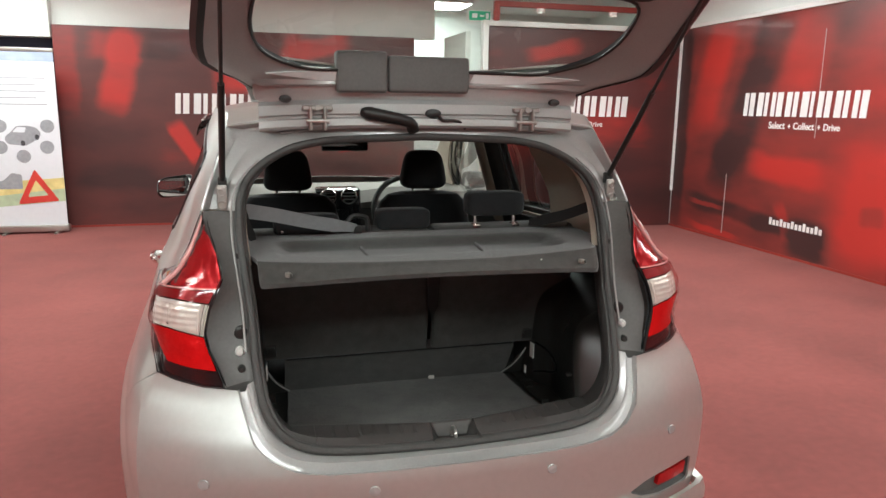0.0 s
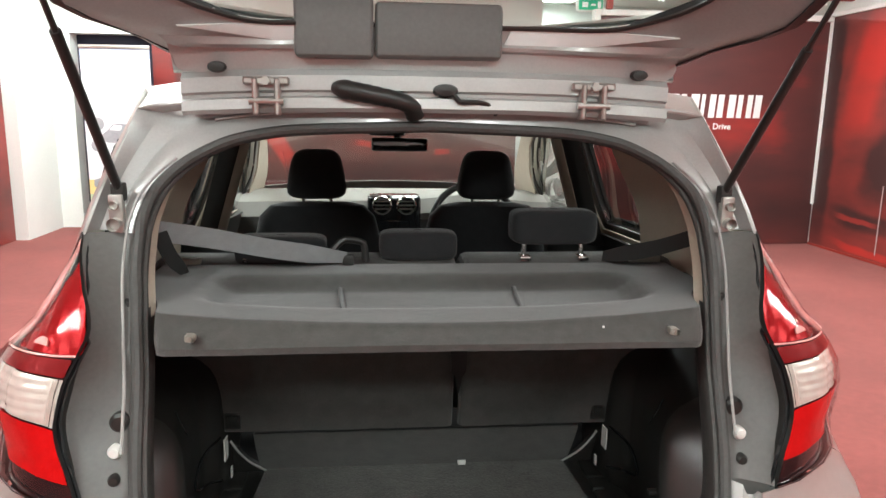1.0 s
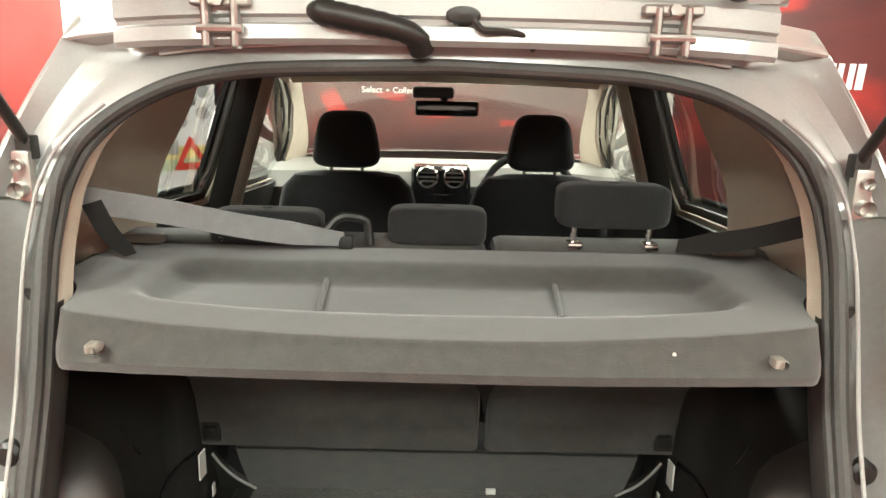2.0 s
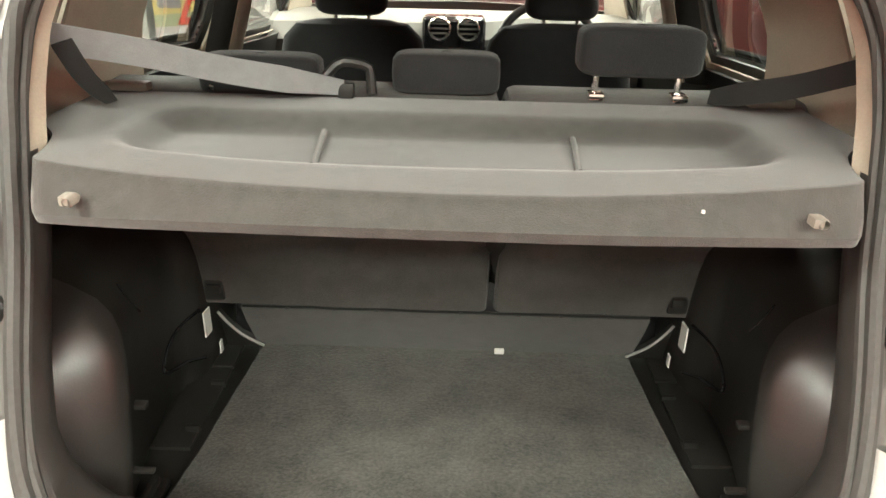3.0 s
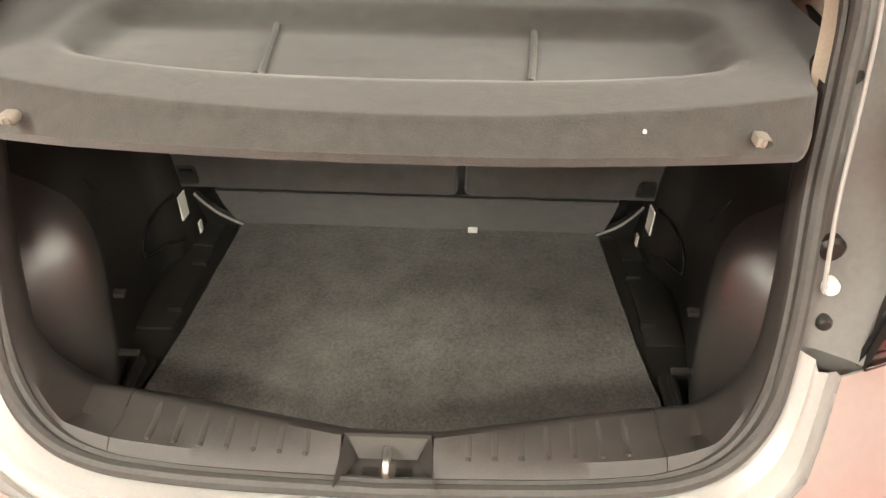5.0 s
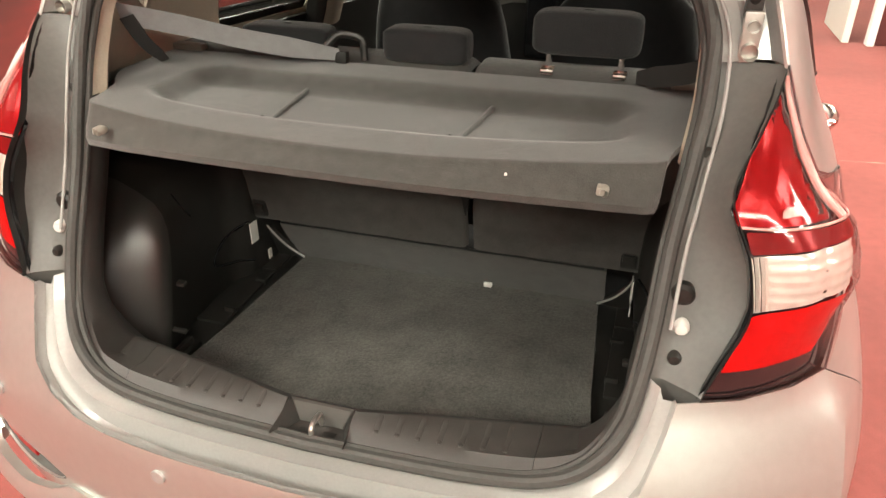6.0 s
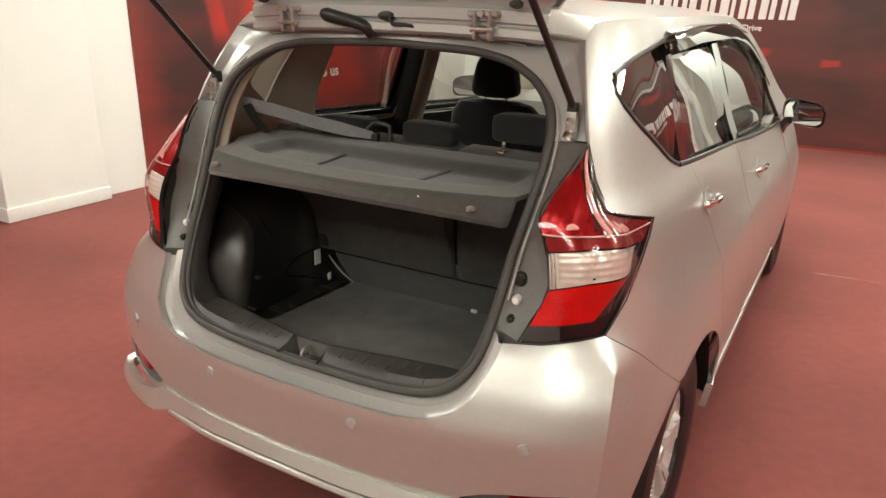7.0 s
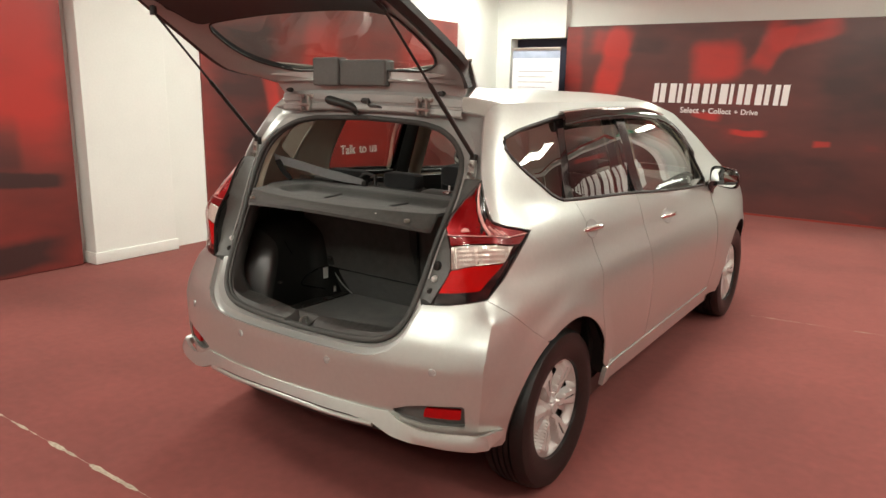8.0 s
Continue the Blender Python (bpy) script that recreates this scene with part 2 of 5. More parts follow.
FRONT_PRINT = printed("front_wall_print", 0, (0.115, 0.034, 0.030), [
    (-1.88, 1.82, 0.20, 0.50, -16, 0.6), (-1.95, 2.1, 0.26, 0.2, 0, 0.3), (-1.2, 1.0, 0.10, 0.28, 29, 0.75), (-1.45, 2.07, 0.32, 0.11, 0, -0.25), (-2.0, 0.85, 0.5, 0.42, 0, -0.22), (-1.5, 0.4, 0.9, 0.25, 0, -0.2), (-2.45, 1.8, 0.13, 0.6, 0, 0.2),
    (-0.55, 1.85, 0.32, 0.26, 5, 0.6), (0.05, 2.0, 0.16, 0.3, -28, 0.5), (0.45, 2.15, 0.4, 0.12, 15, 0.55), (-0.62, 1.19, 0.18, 0.05, -8, 0.5), (-0.1, 1.0, 0.22, 0.04, 0, 0.6), (0.7, 0.9, 0.1, 0.04, 0, 0.5), (1.1, 1.6, 0.5, 0.6, 0, -0.3), (0.3, 0.5, 0.9, 0.3, 0, -0.25)])
CORNER_PRINT = printed("corner_wall_print", 0, (0.095, 0.028, 0.026), [
    (3.0, 2.1, 0.35, 0.10, 10, 0.45), (3.9, 1.2, 0.5, 0.3, 0, 0.25), (2.6, 1.2, 0.4, 0.4, 0, 0.2), (4.3, 0.7, 0.5, 0.6, 0, -0.2)])
RIGHT_PRINT = printed("right_wall_print", 1, (0.21, 0.034, 0.028), [
    (5.82, 1.85, 0.26, 0.6, 14, 0.5), (5.15, 1.55, 0.30, 0.95, 21, -0.36), (4.4, 1.95, 0.28, 0.45, 18, 0.3), (4.5, 0.87, 0.62, 0.15, 4, 0.55), (3.2, 0.65, 0.72, 0.6, 0, 0.75), (3.2, 1.85, 0.7, 0.5, 8, 0.35), (5.0, 0.32, 1.15, 0.10, 4, -0.36),
    (4.15, 0.2, 0.28, 0.22, 0, -0.45), (6.4, 1.3, 0.16, 1.3, 0, -0.4), (5.75, 0.37, 0.32, 0.03, 3, 0.55), (5.6, 0.07, 0.45, 0.04, 4, 0.5), (4.5, 0.36, 0.08, 0.2, -25, 0.4), (3.45, 0.55, 0.14, 0.1, 0, -0.5), (5.55, 0.85, 0.25, 0.3, 10, -0.25),
    (1.6, 1.4, 0.8, 0.7, 20, 0.5), (-0.8, 1.2, 0.9, 0.9, -20, 0.4), (-3.5, 1.4, 0.9, 0.9, 0, 0.3)])
LEFT_PRINT = printed("left_wall_print", 1, (0.20, 0.034, 0.028), [
    (0.9, 1.7, 0.5, 0.75, 0, 0.6), (0.95, 0.72, 0.3, 0.06, 0, -0.5), (0.7, 0.15, 0.55, 0.12, 0, -0.45), (-0.2, 0.6, 0.8, 0.25, 0, 0.3), (0.85, 1.0, 0.12, 0.25, 0, -0.3), (3.1, 1.3, 0.42, 1.0, 4, -0.3), (3.45, 1.4, 0.1, 0.3, 12, 0.5), (4.1, 1.6, 0.28, 0.6, -14, 0.4),
    (4.9, 0.9, 0.6, 0.45, 0, 0.4), (6.1, 1.5, 0.5, 0.7, 12, 0.35), (-2.5, 1.2, 0.9, 0.9, 20, 0.5)])


# ---- mesh helpers ----
def grid(rows, closed=False):
    """A sheet of quads through rows of points."""
    bm = bmesh.new()
    made = [[bm.verts.new(p) for p in row] for row in rows]
    for a, b in zip(made, made[1:]):
        n = len(a)
        for i in range(n if closed else n - 1):
            bm.faces.new((a[i], a[(i + 1) % n], b[(i + 1) % n], b[i]))
    return bm


def block(x0, y0, z0, x1, y1, z1, bevel=0.0, seg=2):
    bm = bmesh.new()
    bmesh.ops.create_cube(bm, size=1.0, matrix=Matrix.Translation(((x0 + x1) / 2, (y0 + y1) / 2, (z0 + z1) / 2)) @ Matrix.Diagonal((abs(x1 - x0), abs(y1 - y0), abs(z1 - z0), 1)))
    if bevel:
        bmesh.ops.bevel(bm, geom=bm.edges[:], offset=bevel, segments=seg, affect="EDGES", profile=0.6)
    return bm


def tube(points, r, n=8, closed=False, flat=1.0):
    """A round or flattened section swept along points."""
    pts = [Vector(p) for p in points]
    rows, up = [], Vector((0.0123, 0.031, 1))
    count = len(pts)
    for i, p in enumerate(pts):
        a = pts[(i - 1) % count] if closed or i else p
        b = pts[(i + 1) % count] if closed or i < count - 1 else p
        d = (b - a).normalized()
        side = d.cross(up).normalized() if abs(d.z) < 0.97 else d.cross(Vector((1, 0.02, 0))).normalized()
        if rows and side.dot(last) < 0:
            side = -side
        last = side
        top = side.cross(d)
        rad = r[i] if isinstance(r, (list, tuple)) else r
        rows.append([p + side * math.cos(k * math.tau / n) * rad + top * math.sin(k * math.tau / n) * rad * flat for k in range(n)])
    if closed:
        rows.append(rows[0])
    bm = grid(rows, True)
    if closed:
        bmesh.ops.remove_doubles(bm, verts=bm.verts[:], dist=1e-6)
    else:
        bm.verts.ensure_lookup_table()
        bm.faces.new(bm.verts[:n][::-1])
        bm.faces.new(bm.verts[-n:])
    bmesh.ops.recalc_face_normals(bm, faces=bm.faces[:])
    return bm


def turned(profile, n=32, axis="X", centre=(0, 0, 0)):
    """A profile of (along, radius) turned round an axis."""
    rows = []
    for a, r in profile:
        ring = []
        for k in range(n):
            c, s = r * math.cos(k * math.tau / n), r * math.sin(k * math.tau / n)
            p = {"X": (a, c, s), "Y": (c, a, s), "Z": (c, s, a)}[axis]
            ring.append(Vector(p) + Vector(centre))
        rows.append(ring)
    bm = grid(rows, True)
    bmesh.ops.remove_doubles(bm, verts=bm.verts[:], dist=1e-6)
    bmesh.ops.recalc_face_normals(bm, faces=bm.faces[:])
    return bm


def joined(*bms):
    out = bmesh.new()
    for b in bms:
        me = bpy.data.meshes.new("piece")
        b.to_mesh(me)
        out.from_mesh(me)
        bpy.data.meshes.remove(me)
        b.free()
    return out


def mirrored(bm):
    out = bm.copy()
    for v in out.verts:
        v.co.x = -v.co.x
    bmesh.ops.reverse_faces(out, faces=out.faces[:])
    return out


def moved(bm, m):
    bmesh.ops.transform(bm, matrix=m, verts=bm.verts[:])
    return bm


def shell(bm, thick, way=None):
    """Gives a sheet a thickness, behind its faces, or along one way."""
    bm.normal_update()
    rim = [e for e in bm.edges if e.is_boundary]
    faces, verts = bm.faces[:], bm.verts[:]
    back = {v: bm.verts.new(v.co + (Vector(way) if way else -v.normal) * thick) for v in verts}
    for e in rim:
        f = e.link_faces[0]
        a, b = [l for l in f.loops if l.edge == e][0].vert, None
        b = e.other_vert(a)
        bm.faces.new((b, a, back[a], back[b]))
    for f in faces:
        bm.faces.new([back[v] for v in reversed(f.verts)])
    return bm


def inside(points, poly):
    p, q = np.array(poly), np.roll(np.array(poly), -1, axis=0)
    x, y = points[:, :1], points[:, 1:]
    cross = (p[:, 1] > y) != (q[:, 1] > y)
    at = (q[:, 0] - p[:, 0]) * (y - p[:, 1]) / np.where(q[:, 1] == p[:, 1], 1e-12, q[:, 1] - p[:, 1]) + p[:, 0]
    return (cross & (x < at)).sum(axis=1) % 2 == 1


def dense(poly, step):
    out = []
    for a, b in zip(poly, poly[1:] + poly[:1]):
        k = max(1, int(math.dist(a, b) / step + 0.5))
        out += [(a[0] + (b[0] - a[0]) * i / k, a[1] + (b[1] - a[1]) * i / k) for i in range(k)]
    return out


def rounded(poly, r, n=5):
    """The polygon with its corners rounded."""
    out = []
    for i, p in enumerate(poly):
        a, b = Vector(poly[i - 1]), Vector(poly[(i + 1) % len(poly)])
        p = Vector(p)
        k = min(r, (a - p).length * 0.45, (b - p).length * 0.45)
        s, e = p + (a - p).normalized() * k, p + (b - p).normalized() * k
        for j in range(n + 1):
            t = j / n
            out.append(tuple(s * (1 - t) ** 2 + p * 2 * t * (1 - t) + e * t * t))
    return out


def patch(outer, fn, holes=(), step=0.03, thick=0.0):
    """A curved sheet over a flat outline with holes: fn maps a flat point to its place."""
    loops = [dense(list(outer), step)] + [dense(list(h), step) for h in holes]
    pts, edges = [], []
    for loop in loops:
        base = len(pts)
        pts += loop
        edges += [(base + i, base + (i + 1) % len(loop)) for i in range(len(loop))]
    rim = np.array(pts)
    lo, hi = rim.min(axis=0), rim.max(axis=0)
    gx, gy = np.meshgrid(np.arange(lo[0] + step / 2, hi[0], step), np.arange(lo[1] + step / 2, hi[1], step))
    g = np.c_[gx.ravel(), gy.ravel()]
    if len(g):
        ok = inside(g, loops[0])
        for h in loops[1:]:
            ok &= ~inside(g, h)
        g = g[ok]
        if len(g):
            g = g[np.min(np.hypot(g[:, None, 0] - rim[None, :, 0], g[:, None, 1] - rim[None, :, 1]), axis=1) > step * 0.45]
    verts, _, faces, *_ = delaunay_2d_cdt([Vector(p) for p in pts + [tuple(q) for q in g]], edges, [], 0, 1e-7)
    mid = np.array([np.mean([verts[i] for i in f], axis=0) for f in faces])
    ok = inside(mid, loops[0])
    for h in loops[1:]:
        ok &= ~inside(mid, h)
    bm = bmesh.new()
    made = [bm.verts.new(fn(v[0], v[1])) for v in verts]
    for f, keep in zip(faces, ok):
        if keep:
            bm.faces.new([made[i] for i in f])
    bmesh.ops.delete(bm, geom=[v for v in made if not v.link_faces], context="VERTS")
    return shell(bm, thick) if thick else bm


def finish(name, bm, mat, angle=35):
    me = bpy.data.meshes.new(name)
    bm.to_mesh(me)
    bm.free()
    me.materials.append(mat)
    me.shade_smooth()
    me.set_sharp_from_angle(angle=radians(angle))
    return new(name, me)


def part(name, bm, mat, parent, label="", angle=35):
    ob = finish(name, bm, mat, angle)
    ob.parent = parent
    ob.matrix_parent_inverse = Matrix.Translation(-parent.location)
    return tagged(ob, label=label)


def thing(name, label, category, at=(0, 0, 0), group=""):
    ob = new(name)
    ob.location = at
    ob.empty_display_size = 0.1
    bpy.context.view_layer.update()
    return tagged(ob, label, category, group)


def fixed(name, bm, mat, label, category, parent=None):
    ob = tagged(finish(name, bm, mat), label, category, kind="structure")
    return ob


def smooth(table):
    """A smooth curve through (x, y) pairs, with no overshoot."""
    xs, ys = np.array(table, float).T
    d = np.diff(ys) / np.diff(xs)
    m = np.zeros(len(xs))
    m[0], m[-1] = d[0], d[-1]
    for i in range(1, len(xs) - 1):
        m[i] = 0 if d[i - 1] * d[i] <= 0 else 2 * d[i - 1] * d[i] / (d[i - 1] + d[i])

    def at(x):
        x = min(max(x, xs[0]), xs[-1])
        i = min(int(np.searchsorted(xs, x, "right")) - 1, len(xs) - 2)
        h = xs[i + 1] - xs[i]
        t = (x - xs[i]) / h
        return float((2 * t**3 - 3 * t**2 + 1) * ys[i] + (t**3 - 2 * t**2 + t) * h * m[i] + (3 * t**2 - 2 * t**3) * ys[i + 1] + (t**3 - t**2) * h * m[i + 1])
    return at


def ease(t):
    t = min(1, max(0, t))
    return t * t * (3 - 2 * t)


def through_points(points, n):
    """n points spread evenly along a smooth line through points."""
    p = np.array(points, float)
    d = np.concatenate([[0], np.cumsum(np.linalg.norm(np.diff(p, axis=0), axis=1))])
    axes = [smooth(list(zip(d, p[:, k]))) for k in range(p.shape[1])]
    return [tuple(f(s) for f in axes) for s in np.linspace(0, d[-1], n)]


def lettering(words, size, bold=0.0):
    """A mesh of words in the built-in font, standing on its baseline, with a little thickness."""
    c = bpy.data.curves.new("words", "FONT")
    c.body, c.size, c.extrude, c.offset, c.align_x = words, size, 0.002, bold, "LEFT"
    ob = bpy.data.objects.new("words", c)
    me = bpy.data.meshes.new_from_object(ob)
    bpy.data.objects.remove(ob)
    bm = bmesh.new()
    bm.from_mesh(me)
    bpy.data.meshes.remove(me)
    return bm


# ---- the room ----
BACK, FAR, LEFT, RIGHT = -6.0, 9.2, -3.86, 4.78
fixed("floor", block(LEFT - 0.3, BACK - 0.2, -0.12, RIGHT + 0.3, FAR + 0.2, 0.0), CARPET, "worn dark red showroom carpet", "floor")
fixed("ceiling", block(LEFT - 0.3, BACK - 0.2, CEILING, RIGHT + 0.3, FAR + 0.2, CEILING + 0.12), WALL_WHITE_COOL, "plain white showroom ceiling", "ceiling")
fixed("wall_west", block(LEFT - 0.2, BACK, 0, LEFT, FAR, CEILING), WALL_WHITE, "white painted wall behind red display panels", "wall")
fixed("wall_east", block(RIGHT, BACK, 0, RIGHT + 0.2, FAR, CEILING), WALL_WHITE, "white painted wall behind red display panels", "wall")
fixed("wall_north", block(LEFT, FAR, 0, RIGHT, FAR + 0.2, CEILING), WALL_WHITE, "white painted end wall of the showroom", "wall")
fixed("wall_south", block(LEFT, BACK - 0.2, 0, RIGHT, BACK, CEILING), WALL_WHITE, "white painted wall behind the viewer", "wall")


def wall_panel(name, x0, y0, x1, y1, z1, mat, label):
    return fixed(name, block(x0, y0, 0.004, x1, y1, z1, 0.004, 1), mat, label, "display wall")


wall_panel("display_wall_1", -2.57, 7.7, 1.61, 7.78, 2.31, FRONT_PRINT, "dark red printed display wall with blurred car picture")
wall_panel("display_wall_2", 2.19, 6.5, 4.70, 6.56, 2.36, CORNER_PRINT, "dark brown and red printed display wall")
wall_panel("display_wall_3", 4.70, -5.9, 4.77, 6.49, 2.41, RIGHT_PRINT, "bright red and brown printed display wall")
wall_panel("display_wall_4", -3.85, -5.9, -3.79, 1.36, 2.36, LEFT_PRINT, "bright red printed display wall with blurred car picture")
wall_panel("display_wall_5", -3.85, 2.6, -3.78, 6.8, 2.33, LEFT_PRINT, "dark red printed display wall")
fixed("partition", block(1.95, 6.57, 0, 2.01, 7.5, 2.3, 0.003, 1), material("pale_partition", (0.6, 0.64, 0.58), 0.6, grain=0.03), "pale grey partition beside the display wall", "partition")
fixed("bulkhead", block(LEFT, 7.66, 2.17, -2.58, 7.95, CEILING), WALL_WHITE, "white bulkhead above the doorway", "bulkhead")
fixed("blind", block(-3.43, 7.86, 0.0, -2.58, 7.9, 2.17, 0.003, 1), NAVY, "dark navy blind behind a doorway", "blind")
fixed("door_jamb", joined(block(LEFT, 7.66, 0, -3.43, 7.95, 2.17), block(LEFT, 6.82, 0, -3.66, 7.66, CEILING)), WALL_WHITE, "white wall pier beside the doorway", "wall")
fixed("upper_wall", block(-2.58, 7.8, 2.31, 1.9, 7.95, CEILING), WALL_WHITE, "white wall above the display wall", "wall")
fixed("pillar", joined(block(LEFT, 1.42, 0, -3.70, 2.17, CEILING, 0.004, 1), block(LEFT, 1.405, 0.004, -3.685, 2.185, 0.10, 0.006, 2)), WALL_WHITE, "white plastered pillar with a low skirting", "pillar")
fixed("pier", block(LEFT, 2.17, 0, -3.80, 2.6, CEILING), WALL_WHITE, "white wall strip beside the pillar", "wall")
fixed("trim", joined(block(4.68, -5.9, 2.41, 4.78, 6.56, 2.455, 0.004, 1), block(4.672, 6.47, 0.45, 4.70, 6.498, 2.41, 0.004, 1), block(2.13, 6.46, 0.0, 2.19, 6.57, 2.42, 0.004, 1), block(2.19, 6.46, 2.36, 4.67, 6.57, 2.42, 0.004, 1)), TRIM_WHITE, "white frame rails of the display walls", "trim")
fixed("ceiling_rail", joined(block(2.2, 6.3, 2.55, 4.78, 6.36, 2.61, 0.004, 1), block(2.2, 6.3, 2.40, 2.26, 6.36, 2.55, 0.004, 1)), TRIM_RED, "dark red rail hanging below the ceiling", "rail")
fixed("baseboard", joined(block(-2.57, 7.692, 0, 1.61, 7.7, 0.022), block(4.692, -5.9, 0, 4.7, 6.49, 0.022)), TRIM_RED, "thin dark red skirting of the display walls", "baseboard")
fixed("panel_joint", joined(block(4.698, 4.187, 1.2, 4.7, 4.195, 2.2), block(4.697, 5.43, 0.08, 4.7, 5.442, 0.75)), JOINT, "pale joint strips in the display wall", "trim")


def floor_seam(x0, y0, x1, y1, n, wide):
    rows = [[], []]
    for i in range(n):
        t = i / (n - 1)
        x, y = x0 + (x1 - x0) * t, y0 + (y1 - y0) * t
        w = max(0.0006, wide * (noise.noise((x * 14, y * 9, 1.7)) * 1.7 + 0.35 * noise.noise((x * 60, 2, 5)) + 0.25))
        rows[0].append((x, y - w, 0.002))
        rows[1].append((x, y + w, 0.002))
    return grid(rows)


fixed("carpet_seam", floor_seam(-3.2, -0.33, 0.0, -0.31, 420, 0.011), SEAM, "worn frayed seam in the carpet", "seam")
fixed("carpet_crease", floor_seam(0.95, 3.38, 1.75, 3.47, 60, 0.004), SEAM, "thin pale crease in the carpet", "seam")


def facing(bm, place, side):
    """Turns flat lettering (in x, y) to stand on a wall: side south faces -y, west faces -x, east faces +x."""
    turn = {"south": pose(0, 0, 0, 90, 0, 0), "west": pose(0, 0, 0, 90, 0, -90), "east": pose(0, 0, 0, 90, 0, 90)}[side]
    return moved(bm, Matrix.Translation(place) @ turn)


def scaled_words(words, wide, bold=0.0, size=0.1):
    bm = lettering(words, size, bold)
    xs = [v.co.x for v in bm.verts]
    k = wide / (max(xs) - min(xs))
    low = min(xs)
    for v in bm.verts:
        v.co.x, v.co.y = (v.co.x - low) * k, v.co.y * k
    return bm


def word_shape(i, wide, tall):
    """One of eight pairs of plain slanting bars that stand for a name."""
    pitch = wide / 8.15
    x, w = i * pitch * 1.02, pitch * 0.82
    cut = (0.42, 0.55, 0.38, 0.5, 0.6, 0.45, 0.52, 0.4)[i]
    bms = [block(x, 0, -0.002, x + w * (cut - 0.06), tall, 0.003), block(x + w * (cut + 0.10), 0, -0.002, x + w * 0.94, tall, 0.003)]
    out = joined(*bms)
    for v in out.verts:
        v.co.x += v.co.y * 0.06
    return out


def words_on(t, words, wide, place, side, mat):
    """Words on a wall, each word a part of its own."""
    at, total = 0.0, len(words)
    for word in words.split(" "):
        span = wide * len(word) / total
        step = {"south": (at, 0, 0), "west": (0, -at, 0), "east": (0, at, 0)}[side]
        part("word", facing(scaled_words(word, span, 0.0015), Vector(place) + Vector(step), side), mat, t)
        at += wide * (len(word) + 1) / total


def sign(place, side, group="wall signs"):
    t = thing("wall_sign", "white cut vinyl wall sign with a slogan line", "sign", place, group)
    for i in range(8):
        part("word_shape", facing(word_shape(i, 1.66, 0.24), place, side), LETTER, t, "white block shape of a name")
    off = {"south": (0.37, 0, -0.12), "west": (0, -0.41, -0.12)}[side]
    words_on(t, "Select + Collect + Drive", 0.93, Vector(place) + Vector(off), side, LETTER)


sign((-1.31, 7.697, 1.335), "south")
sign((2.38, 6.497, 1.36), "south")
sign((4.697, 5.24, 1.395), "west")
web = thing("web_address", "white vinyl bars of small writing on the wall", "sign", (4.697, 4.68, 0.3))
for i in range(14):
    part("bar", facing(block(i * 0.052, 0, 0, i * 0.052 + 0.036, 0.055 + 0.02 * (i % 3 == 0), 0.003), (4.697, 4.68, 0.3), "west"), LETTER, web)
talk = thing("talk_sign", "white words on a red printed wall", "sign", (-3.777, 5.07, 0.7))
words_on(talk, "Talk to us", 0.64, (-3.777, 4.43, 0.70), "east", LETTER)


def ceiling_light(x, y):
    t = thing("ceiling_light", "square recessed white ceiling light panel", "ceiling light", (x, y, CEILING), "ceiling lights")
    part("frame", joined(*[block(x + a - w, y + b - d, CEILING - 0.03, x + a + w, y + b + d, CEILING - 0.002) for a, b, w, d in ((-0.6, 0, 0.015, 0.32), (0.6, 0, 0.015, 0.32), (0, -0.305, 0.585, 0.015), (0, 0.305, 0.585, 0.015))]), TRIM_WHITE, t)
    part("diffuser", block(x - 0.585, y - 0.29, CEILING - 0.05, x + 0.585, y + 0.29, CEILING - 0.004, 0.01), PANEL_GLOW, t)
    lamp = bpy.data.lights.new("ceiling_lamp", "AREA")
    lamp.shape, lamp.size, lamp.size_y, lamp.energy, lamp.color = "RECTANGLE", 1.15, 0.56, LAMP_POWER, LAMP_COLOUR
    ob = new("ceiling_lamp", lamp)
    ob.matrix_world = pose(x, y, CEILING - 0.06)
    return t


for x, y in LAMPS:
    ceiling_light(x, y)


def spot_lamp(x, y):
    t = thing("spot_lamp", "small round ceiling downlight, switched on", "downlight", (x, y, 2.5), "downlights")
    part("housing", turned([(2.545, 0.05), (2.50, 0.05), (2.50, 0.036), (2.515, 0.03)], 20, "Z", (x, y, 0)), TRIM_WHITE, t)
    part("bulb", turned([(2.515, 0.0001), (2.508, 0.02), (2.512, 0.033)], 16, "Z", (x, y, 0)), PANEL_GLOW, t)


for x in (2.75, 3.65, 4.45):
    spot_lamp(x, 6.33)

exit_sign = thing("exit_sign", "green illuminated exit sign below the ceiling", "exit sign", (2.15, 6.7, 2.45))
part("case", block(1.98, 6.60, 2.41, 2.26, 6.66, 2.54, 0.008), TRIM_WHITE, exit_sign)
part("face", block(1.995, 6.592, 2.425, 2.245, 6.599, 2.525), GREEN, exit_sign)
part("symbol", joined(block(2.03, 6.588, 2.45, 2.09, 6.5915, 2.50), block(2.12, 6.588, 2.465, 2.17, 6.5915, 2.485), block(2.19, 6.588, 2.445, 2.225, 6.5915, 2.508)), LETTER, exit_sign)


